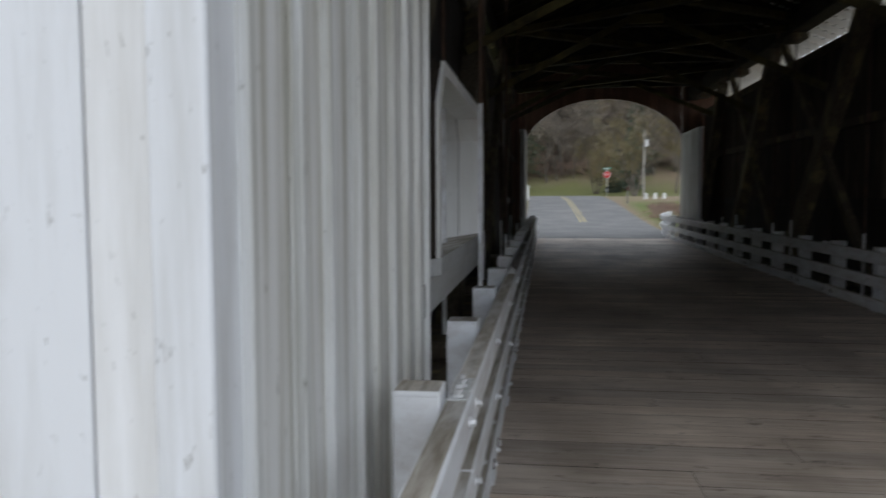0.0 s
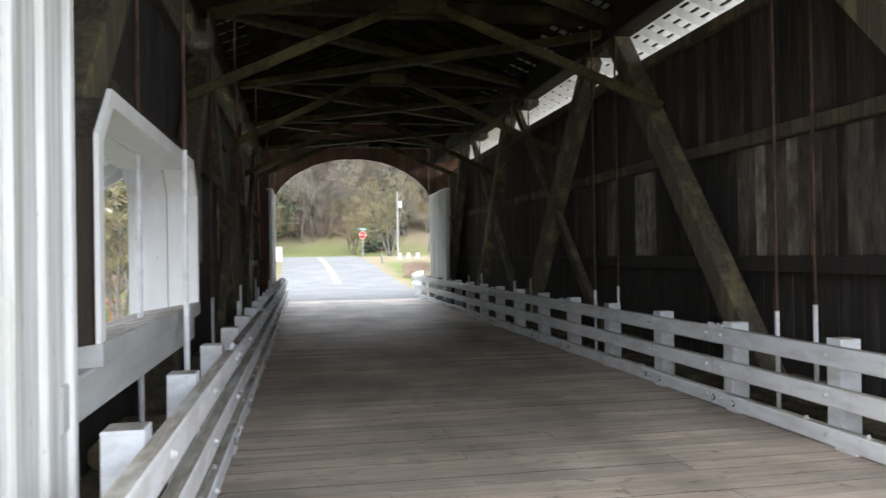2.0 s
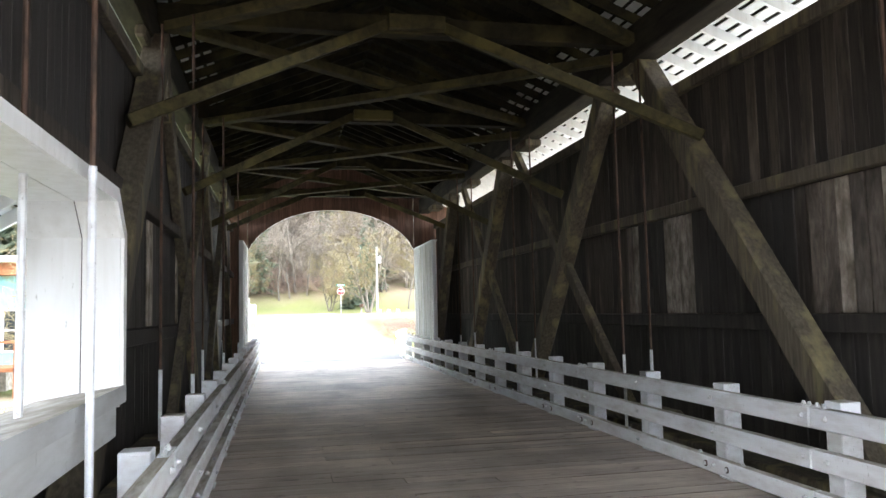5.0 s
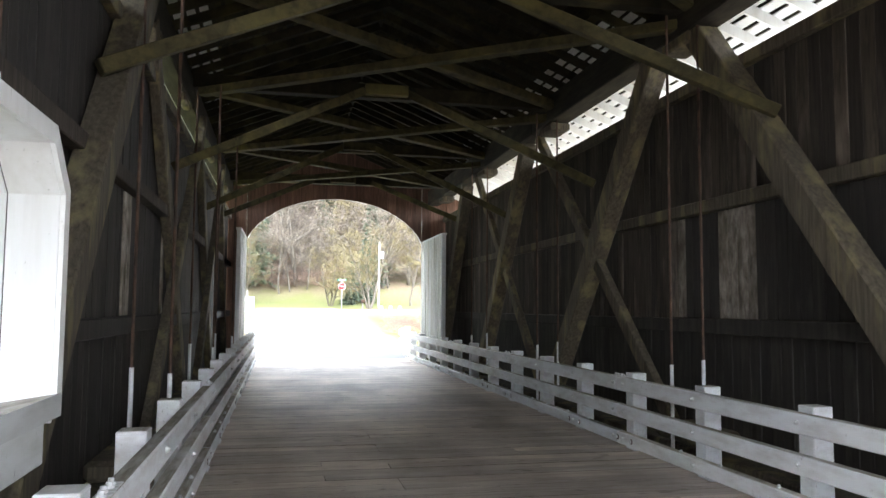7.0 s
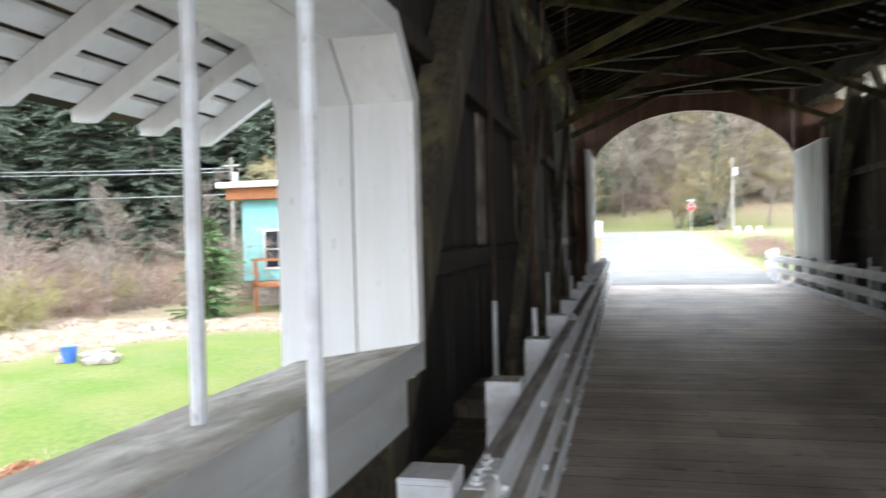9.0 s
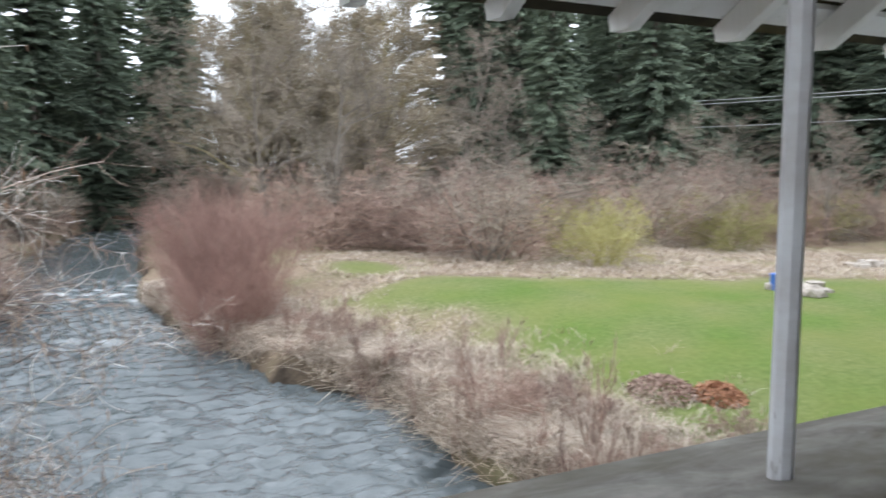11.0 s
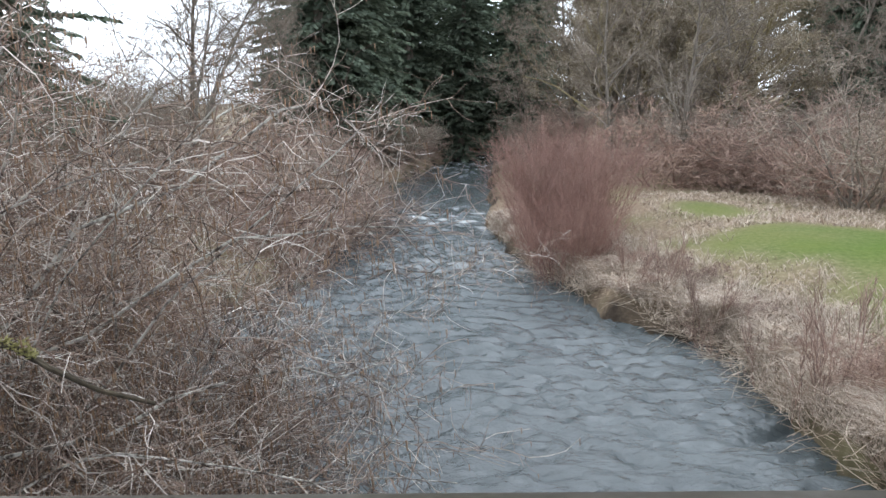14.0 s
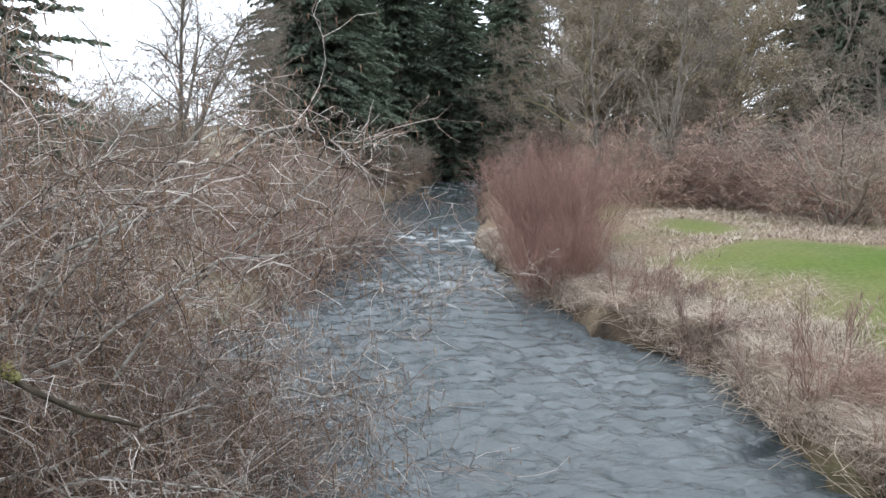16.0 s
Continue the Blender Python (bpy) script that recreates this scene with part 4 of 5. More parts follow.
def with_tufts(meshes, n, size, seed):
    """Adds ragged tufts of moss and lichen along the twigs of a crown."""
    rn = random.Random(seed)
    trunk, crown = meshes
    co = [v.co.copy() for v in crown.vertices]
    vs, fs = [tuple(v) for v in co], [tuple(p.vertices) for p in crown.polygons]
    for k in range(n):
        p = co[rn.randrange(len(co))]
        for j in range(3):
            q = p + Vector((rn.gauss(0, size), rn.gauss(0, size), rn.gauss(-0.3 * size, size)))
            d = Vector((rn.gauss(0, 1), rn.gauss(0, 1), rn.gauss(-0.5, 1))).normalized() * size * rn.uniform(0.5, 1.4)
            w = d.cross(Vector((rn.gauss(0, 1), rn.gauss(0, 1), rn.gauss(0, 1)))).normalized() * size * rn.uniform(0.15, 0.4)
            i = len(vs)
            vs += [tuple(q), tuple(q + d * 0.5 + w), tuple(q + d), tuple(q + d * 0.4 - w)]
            fs.append((i, i + 1, i + 2, i + 3))
    return trunk, solid("crown", vs, fs, M_TUFT)


T_MOSSY = [with_tufts(m, 9000, 0.13, 70 + k) for k, m in enumerate(T_MOSSY)]
T_GREY_FAR = [bare_tree(s, 13, TREE_FAR, M_TWIG, "", radius=0.012, thin=0.018) for s in (14, 15)]
T_GOLD_FAR = bare_tree(23, 11, TREE_FAR, M_TWIG_MOSS, "", radius=0.014, stems=3, spread=0.3, thin=0.018)
T_FIR = [conifer(31, 24, 4.2, M_NEEDLE, 2.4), conifer(32, 20, 3.8, M_NEEDLE, 2.4), conifer(33, 28, 4.4, M_NEEDLE, 2.4)]
T_FIR_FAR = [conifer(35, 24, 4.4, M_NEEDLE, 0.6), conifer(36, 21, 4.0, M_NEEDLE, 0.6)]
T_FIR_YOUNG = conifer(34, 5.2, 1.7, M_NEEDLE_LIGHT, 2.6)
S_BROWN = [bare_tree(s, 2.6, SHRUB, M_TWIG_BROWN, "", bark=M_TWIG_BROWN, top=1, stems=16, spread=0.8, radius=0.007) for s in (41, 42)]
S_GREY = [bare_tree(s, 3.2, SHRUB, M_TWIG, "", bark=M_TWIG, top=1, stems=14, spread=0.6, radius=0.008) for s in (43,)]
S_YELLOW = bare_tree(44, 2.8, SHRUB, M_TWIG_YELLOW, "", bark=M_TWIG_YELLOW, top=1, stems=18, spread=0.6, radius=0.008)
S_RED = bare_tree(45, 3.6, WAND_FINE, M_TWIG_RED, "", bark=M_TWIG_RED, top=1, stems=80, spread=0.5, radius=0.0028, thin=0.0042)

# red willow on the far bank
for x, y, s in ((-21.6, 10.2, 0.74), (-22.6, 10.7, 0.85), (-23.6, 10.1, 0.9), (-24.4, 10.9, 0.95), (-21.2, 10.7, 0.45)):
    plant_thing("willow_shrub", S_RED, x, y, s, rng.uniform(0, 6), "dense red-stemmed willow shrub on the river bank", "shrub", "red willows")

# thickets behind the lawn
for k in range(120):
    x = rng.uniform(-46, -13)
    y = rng.uniform(17, 42)
    if x > -25 and y < 38:
        continue
    if x < -24 and y < 15:
        continue
    kind = rng.random()
    if kind < 0.62:
        plant_thing("thicket_shrub", S_BROWN[k % 2], x, y, rng.uniform(1.0, 1.7), rng.uniform(0, 6), "bare tan-brown bramble thicket", "shrub", "brown thickets", 1.25)
    elif kind < 0.9:
        plant_thing("thicket_shrub", S_GREY[0], x, y, rng.uniform(1.0, 1.8), rng.uniform(0, 6), "bare grey shrub in the thicket", "shrub", "grey thickets", 1.1)
    else:
        plant_thing("willow_shrub", S_YELLOW, x, y, rng.uniform(0.8, 1.2), rng.uniform(0, 6), "yellow-green budding willow shrub", "shrub", "yellow willows")
for x, y, s in ((-21.8, 22.1, 1.05), (-24.0, 30.0, 1.1), (-27, 24, 1.0)):
    plant_thing("willow_shrub", S_YELLOW, x, y, s, rng.uniform(0, 6), "yellow-green budding willow shrub", "shrub", "yellow willows")
for k in range(46):
    x = -28 - 32 * rng.random()
    y = float(np.interp(x, RIVER_X, RIVER_R)) + rng.uniform(2.5, 12)
    plant_thing("thicket_shrub", (S_BROWN + S_GREY)[k % 3], x, y, rng.uniform(0.9, 1.6), rng.uniform(0, 6), "bare tan-brown bramble thicket", "shrub", "brown thickets", 1.2)
for k in range(40):
    x = -20 - 45 * rng.random()
    y = float(np.interp(x, RIVER_X, RIVER_L)) - rng.uniform(0.8, 9)
    plant_thing("thicket_shrub", (S_GREY + S_BROWN)[k % 3], x, y, rng.uniform(0.9, 1.5), rng.uniform(0, 6), "bare grey shrub on the river bank", "shrub", "grey thickets", 1.1)

# bare trees
for x, y, s, k in ((-33, 17, 0.95, 0), (-36, 20, 1.1, 1), (-36, 14.8, 0.95, 2), (-40, 17, 1.15, 0), (-38, 25, 1.1, 2), (-45, 16.6, 1.1, 1), (-44, 22, 1.2, 1), (-46, 15, 1.15, 2), (-52, 18, 1.2, 0), (-48, 18.5, 1.2, 0), (-24, 42, 0.7, 2), (-20, 46, 0.7, 1), (-50, -4, 0.8, 2), (-43, -2, 0.7, 1), (-36, 0.5, 0.6, 0), (-58, 13.5, 0.9, 1), (-64, 16, 0.9, 2), (-30, -10, 0.75, 1)):
    plant_thing("bare_tree", T_GREY[k], x, y, s * (0.74 if y > 12 and x > -55 else 1.0), rng.uniform(0, 6), "leafless grey-brown alder tree", "tree", "bare riverside trees")
for x, y, s, k in ((-42, 15.5, 1.1, 0), (-40, 17.9, 1.0, 1), (-44, 21.2, 1.15, 1), (-40, 22.4, 1.05, 0), (-46, 18.6, 1.05, 0), (-49, 17.2, 1.0, 1), (-43, 19.4, 0.95, 1), (-46, 24, 1.05, 0), (-37, 20.2, 0.85, 1), (-52, 15.4, 1.0, 0)):
    plant_thing("mossy_tree", T_MOSSY[k], x, y, s * 0.82, rng.uniform(0, 6), "leafless grey tree with mossy golden limbs", "tree", "mossy riverside trees")
plant_thing("bare_tree", T_FORK, -37.4, -4.1, 0.92, 1.0, "leafless grey-brown alder tree", "tree", "bare riverside trees")
for x, y, s, k in ((-33.8, 25.5, 0.6, 0), (-33.3, 29.8, 0.55, 1), (-26.5, 33.2, 0.45, 2), (-23.7, 34.8, 0.45, 0), (-30.5, 34, 0.5, 1)):
    plant_thing("bare_tree", T_GREY[k], x, y, s, rng.uniform(0, 6), "small leafless grey tree behind the thicket", "tree", "bare riverside trees")
# conifers along the valley
for x, y, s, k in ((-47, 0.5, 1.05, 2), (-62, 5, 1, 2), (-68, 2, 1, 0), (-70, 9, 0.95, 2), (-34, -15, 0.8, 1), (-27, -14, 0.62, 0), (-60, 24, 1.1, 2), (-74, 28, 1.1, 0), (-49, -1, 1, 1), (-56, 1, 1.1, 0), (-64, 9, 1.05, 1), (-76, 6, 1.1, 2), (-78, 11, 1.1, 0), (-55, 23, 1, 0), (-50, 27, 1, 1), (-30, -12, 0.7, 2), (-58, 30, 1, 1), (-48, 33, 1, 2), (-46, 29, 1, 0), (-42, 34, 0.9, 1), (-53, 36, 1.1, 2), (-38, 38, 0.9, 0), (-44, 40, 1, 1), (-56, 27, 1, 1), (-24, -5, 0.75, 2), (-72, 14, 1, 1), (-84, 14.5, 1.2, 1), (-66, 21.5, 1, 1), (-88, 24, 1.2, 2), (-70, 26, 1, 0), (-50, 23, 1, 2), (-51, 1.6, 1.05, 2), (-72, 14.6, 1, 1), (-57, 36, 1, 0), (-64, 14.2, 0.95, 0), (-66, 15.3, 1.0, 1), (-40, 30, 0.85, 1), (-43, 32, 0.9, 2), (-41, 28, 0.85, 0), (-36, 29.5, 0.75, 1)):
    if y > 12 and 64 < math.degrees(math.atan2(-2.4 - x, y - 7)) < 82.5:
        continue
    plant_thing("fir_tree", T_FIR[k], x, y, s, rng.uniform(0, 6), "tall dark green fir tree", "tree", "firs of the valley")
for k in range(46):
    u = k / 45
    x, y = -62 + 62 * u + rng.uniform(-3, 3), 44 + 14 * math.sin(u * 2.4) + rng.uniform(-3, 14)
    if -30 < x < -14 and y < 56:
        y += 14
    if x > -12:
        continue
    plant_thing("fir_tree", T_FIR[k % 3], x, y, rng.uniform(0.75, 1.05), rng.uniform(0, 6), "tall dark green fir tree", "tree", "firs behind the field")

for k in range(64):
    x, y = rng.uniform(-80, -16), rng.uniform(62, 92)
    plant_thing("fir_tree", T_FIR_FAR[k % 2], x, y, rng.uniform(0.9, 1.2), rng.uniform(0, 6), "tall dark green fir tree", "tree", "firs behind the field")
for k in range(16):
    x, y = rng.uniform(-40, -22), rng.uniform(-30, -8)
    plant_thing("bare_tree", T_GREY[k % 3], x, y, rng.uniform(0.4, 0.6), rng.uniform(0, 6), "leafless grey-brown alder tree", "tree", "bare riverside trees")

for k in range(26):
    x, y = rng.uniform(-55, -26), rng.uniform(-32, -6)
    plant_thing("thicket_shrub", S_GREY[0], x, y, rng.uniform(1.4, 2.2), rng.uniform(0, 6), "bare grey shrub in the thicket", "shrub", "grey thickets", 1.2)

# far edge of the fields
for k in range(30):
    plant_thing("bare_tree", T_GREY_FAR[k % 2], -150 + rng.uniform(-8, 8), -92 + 2.6 * k, rng.uniform(0.5, 0.72), rng.uniform(0, 6), "leafless distant tree at the edge of the fields", "tree", "distant trees", 1.4)

# beyond the far portal
hill = random.Random(19)
for k in range(170):
    x = hill.uniform(-34, 34)
    y = hill.uniform(106, 175)
    t = hill.random()
    if t < 0.14:
        plant_thing("fir_tree", T_FIR_FAR[k % 2], x, y, hill.uniform(0.6, 0.95), hill.uniform(0, 6), "dark green fir tree on the hillside", "tree", "hillside firs")
    elif t < 0.7:
        plant_thing("bare_tree", T_GREY_FAR[k % 2], x, y, hill.uniform(1.0, 1.7), hill.uniform(0, 6), "leafless grey tree on the hillside", "tree", "hillside trees")
    else:
        plant_thing("mossy_tree", T_GOLD_FAR, x, y, hill.uniform(0.9, 1.3), hill.uniform(0, 6), "moss-covered golden tree on the hillside", "tree", "mossy trees")
for x, y, s, k in ((9.5, 52, 1.0, 0), (13, 60, 1.05, 1), (8, 92, 1.0, 0), (-16, 40, 0.75, 1), (-13, 95, 0.9, 0), (-6, 100, 0.9, 1), (4, 98, 0.7, 0), (17, 70, 1.0, 1)):
    plant_thing("mossy_tree", T_GOLD[k], x, y, s, rng.uniform(0, 6), "moss-covered golden-brown bare tree", "tree", "mossy trees")
for x, y, s, k in ((-10, 108, 0.8, 0), (-14, 106, 0.75, 1), (-3, 107, 0.8, 2), (1, 110, 0.7, 0), (14, 100, 0.9, 1), (20, 96, 0.9, 2), (-20, 104, 0.9, 1), (8, 112, 0.9, 2)):
    plant_thing("bare_tree", T_GREY_FAR[k % 2], x, y, s, rng.uniform(0, 6), "leafless grey-brown tree beyond the road", "tree", "roadside trees")
for x, y, s, k in ((6.5, 100, 0.3, 1), (8.6, 102, 0.34, 0), (10, 108, 0.5, 0), (12, 115, 0.55, 2)):
    plant_thing("fir_tree", T_FIR_FAR[k % 2], x, y, s, rng.uniform(0, 6), "dark green fir tree beyond the road", "tree", "roadside firs")
edge = random.Random(23)
for k in range(46):
    x, y = edge.uniform(-16, 17), edge.uniform(103, 122)
    plant_thing("bare_tree", T_GREY_FAR[k % 2] if k % 3 else T_GOLD_FAR, x, y, edge.uniform(0.5, 0.95), edge.uniform(0, 6), "leafless tree at the foot of the hillside", "tree", "hillside trees")
for k in range(26):
    x, y = edge.uniform(-18, 18), edge.uniform(107, 126)
    plant_thing("thicket_shrub", (S_GREY + S_BROWN)[k % 3], x, y, edge.uniform(1.2, 2.2), edge.uniform(0, 6), "bare grey-brown shrub at the foot of the hillside", "shrub", "hillside shrubs", 1.3)
plant_thing("young_fir", T_FIR_YOUNG, -18.2, 33.7, 0.8, 0.4, "young bright green fir beside the house", "tree", stretch=1.35, sink=0.1)

# the big hazel beside the bridge, arching over the water
def hazel():
    rn = random.Random(77)
    STEMS = 215
    wood_, twigs, cat = ([], []), ([], []), ([], [])
    limbs = [((-8.3, 2.9, -0.5), (-8.9, 4.3, 0.9), (-9.8, 5.5, 1.85), (-10.2, 6.2, 1.75), (-10.4, 6.7, 1.3)),
             ((-8.6, 2.6, -0.9), (-9.0, 4.2, 0.15), (-9.6, 5.6, 0.75), (-10.0, 6.6, 0.6), (-10.2, 7.1, 0.2)),
             ((-8.0, 2.8, -1.1), (-8.6, 4.4, -0.75), (-9.2, 5.6, -0.6), (-9.6, 6.4, -0.8), (-9.8, 6.8, -1.1)),
             ((-11.5, 2.2, -0.6), (-12.0, 3.4, 1.0), (-12.5, 4.4, 1.9), (-12.9, 5.0, 1.8), (-13.1, 5.5, 1.4))]
    for s in range(STEMS + len(limbs)):
        a = rn.uniform(0, 2 * math.pi)
        p = Vector((min(rn.gauss(-11.0, 2.2), -8.2), rn.gauss(1.4, 1.1), 0))
        low = s >= 150
        if low:
            p.x, p.y = rn.uniform(-12.5, -8.4), rn.uniform(1.5, 3.4)
        p.z = float(land_z(p.x, p.y)) - 0.1
        lean = rn.uniform(0.25, 0.95) if s % 3 else rn.uniform(0.15, 0.45)
        d = Vector((math.cos(a) * lean * 0.8, math.sin(a) * lean + 0.35, 1)).normalized()
        if low:
            d = Vector((rn.gauss(0, 0.35), 1, rn.uniform(0.25, 0.8))).normalized()
        L = rn.uniform(2.0, 4.0) if low else rn.uniform(3.2, 5.8) if s % 3 else rn.uniform(4.4, 6.6)
        pts, dd, q = [p.copy()], d.copy(), p.copy()
        for k in range(9):
            dd = (dd + Vector((rn.gauss(0, 0.15), rn.gauss(0, 0.15) + 0.015, (-0.055 - 0.02 * k * rn.random()) * (1.0 if s % 3 else 0.4)))).normalized()
            q = q + dd * L / 9
            pts.append(q.copy())
        if s >= STEMS:
            key = [Vector(v) for v in limbs[s - STEMS]]
            pts = [key[int(u)].lerp(key[min(int(u) + 1, 4)], u - int(u)) + Vector((rn.gauss(0, 0.07), rn.gauss(0, 0.07), rn.gauss(0, 0.07))) for u in (k * 4 / 9 for k in range(10))]
        if max(v.x for v in pts) > -6.2:
            continue
        tube(*wood_, pts, 0.022 if s >= STEMS else rn.uniform(0.010, 0.026), 0.005, 5)
        for c in range(19):
            u = rn.uniform(0.12, 1.0) * 8.99
            i = int(u)
            st = pts[i].lerp(pts[i + 1], u - i)
            ax = (pts[i + 1] - pts[i]).normalized()
            sd = (ax * 0.7 + Vector((rn.gauss(0, 0.6), rn.gauss(0, 0.6), rn.gauss(0.05, 0.5)))).normalized()
            l2 = rn.uniform(0.5, 1.5)
            p2, q2, d2 = [st], st.copy(), sd
            for k in range(5):
                d2 = (d2 + Vector((rn.gauss(0, 0.36), rn.gauss(0, 0.36), rn.gauss(-0.04, 0.3)))).normalized()
                q2 = q2 + d2 * l2 / 5
                p2.append(q2.copy())
            if max(v.x for v in p2) > -5.7:
                continue
            tube(*twigs, p2, rn.uniform(0.004, 0.009), 0.003, 3)
            for c3 in range(12):
                v = rn.uniform(0.1, 1.0) * 4.99
                j = int(v)
                s3 = p2[j].lerp(p2[j + 1], v - j)
                d3 = ((p2[j + 1] - p2[j]).normalized() * 0.6 + Vector((rn.gauss(0, 0.6), rn.gauss(0, 0.6), rn.gauss(-0.05, 0.5)))).normalized()
                l3 = rn.uniform(0.2, 0.7)
                p3, q3 = [s3], s3.copy()
                for k in range(3):
                    d3 = (d3 + Vector((rn.gauss(0, 0.45), rn.gauss(0, 0.45), rn.gauss(-0.05, 0.36)))).normalized()
                    q3 = q3 + d3 * l3 / 3
                    p3.append(q3.copy())
                tube(*twigs, p3, 0.0036, 0.0022, 3)
                if rn.random() < 0.45:
                    h = rn.uniform(0.045, 0.095)
                    tip = p3[-1]
                    tube(*cat, [tip, tip + Vector((0.004, 0.003, -h * 0.5)), tip + Vector((0, 0.006, -h))], 0.0065, 0.005, 4)
    root = empty("hazel_shrub", "large leafless hazel with catkins leaning over the river", "shrub")
    for nm, data, mat in (("stem", wood_, M_STEM), ("twig", twigs, M_LICHEN), ("catkin", cat, M_CATKIN)):
        ob = tagged(new(nm, solid(nm, *data, mat)), kind="stuff")
        ob.parent = root


hazel()


def broken_limb():
    vs, fs = [], []
    key = [Vector(v) for v in ((-8.4, 2.9, float(land_z(-8.4, 2.9)) - 0.1), (-7.9, 3.4, -0.5), (-7.5, 3.9, 0.28), (-7.32, 4.5, 0.15), (-7.3, 5.2, -0.15))]
    run = [key[k // 2].lerp(key[min(k // 2 + 1, 4)], 0.5 * (k % 2)) + Vector((0.02 * math.sin(k * 2.1), 0.02 * math.cos(k * 1.3), 0.03 * math.sin(k * 1.7))) for k in range(9)]
    tube(vs, fs, run, 0.04, 0.014, 8)
    root = empty("broken_limb", "dark broken limb with yellow-green moss under the hazel", "branch")
    ob = new("limb", solid("limb", vs, fs, M_LOG))
    ob.parent = root
    vs, fs = [], []
    rn = random.Random(31)
    for k in range(90):
        u = rn.uniform(4.7, 5.6)
        i = int(u)
        p = run[i].lerp(run[i + 1], u - i) + Vector((rn.gauss(0, 0.03), rn.gauss(0, 0.02), rn.uniform(0.01, 0.045)))
        d = Vector((rn.gauss(0, 1), rn.gauss(0, 1), rn.uniform(0, 1))).normalized() * 0.04
        tube(vs, fs, [p, p + d], 0.009, 0.003, 3)
    ob = tagged(new("moss", solid("moss", vs, fs, M_TWIG_YELLOW)), "yellow-green moss", kind="stuff")
    ob.parent = root


broken_limb()

# dry grass and brambles on the near edge of the far bank
def blades(name, n, where, lo, hi, width, mat, label, category, seed, lean=0.5):
    rn = random.Random(seed)
    vs, fs = [], []
    while n > 0:
        x, y = where(rn)
        z = float(land_z(x, y))
        if z < WATER_Z + 0.05:
            n -= 1
            continue
        clump = 0.45 + 0.5 * (1 + math.sin(x * 2.3 + 1.7 * math.sin(y * 1.9)) * math.sin(y * 2.7 + x))
        for b in range(6):
            px, py = x + rn.gauss(0, 0.08), y + rn.gauss(0, 0.08)
            h, a = rn.uniform(lo, hi) * clump, rn.uniform(0, 6.28)
            l = rn.uniform(0.1, lean) * h
            dx, dy = math.cos(a), math.sin(a)
            wx2, wy2 = -dy * width, dx * width
            i = len(vs)
            vs += [(px - wx2, py - wy2, z - 0.02), (px + wx2, py + wy2, z - 0.02), (px + dx * l * 0.4 + wx2 * 0.7, py + dy * l * 0.4 + wy2 * 0.7, z + h * 0.6), (px + dx * l * 0.4 - wx2 * 0.7, py + dy * l * 0.4 - wy2 * 0.7, z + h * 0.6), (px + dx * l, py + dy * l, z + h * rn.uniform(0.75, 1.0))]
            fs += [(i, i + 1, i + 2, i + 3), (i + 3, i + 2, i + 4)]
        n -= 1
    return tagged(new(name, solid(name, vs, fs, mat)), label, category, kind="stuff")


def on_bank(rn):
    x = rn.uniform(-30, -4.5)
    return x, float(np.interp(x, RIVER_X, RIVER_R)) + abs(rn.gauss(0, 1.1)) + 0.16


def beyond_lawn(rn):
    while True:
        x, y = rn.uniform(-29, -10), rn.uniform(13.5, 33)
        if lawn_mask(x, y) < 0.35:
            return x, y


blades("dry_grass", 19000, on_bank, 0.06, 0.24, 0.007, M_DRYGRASS, "tangled dry tan grass along the river bank", "grass", 91, 3.0)
blades("dry_grass", 6500, beyond_lawn, 0.04, 0.15, 0.010, M_DRYGRASS, "pale dry grass around the lawn", "grass", 92, 3.2)
S_BRAMBLE = [bare_tree(s, 1.25, SHRUB, M_TWIG_BROWN, "", bark=M_TWIG_BROWN, top=1, stems=14, spread=1.1, radius=0.006) for s in (51, 52)]
for k in range(28):
    x = rng.uniform(-27, -5)
    y = float(np.interp(x, RIVER_X, RIVER_R)) + abs(rng.gauss(0.3, 0.9)) + 0.6
    plant_thing("bramble", S_BRAMBLE[k % 2], x, y, rng.uniform(0.4, 0.75), rng.uniform(0, 6), "low bare bramble on the river bank", "shrub", "bank brambles", 1.1)

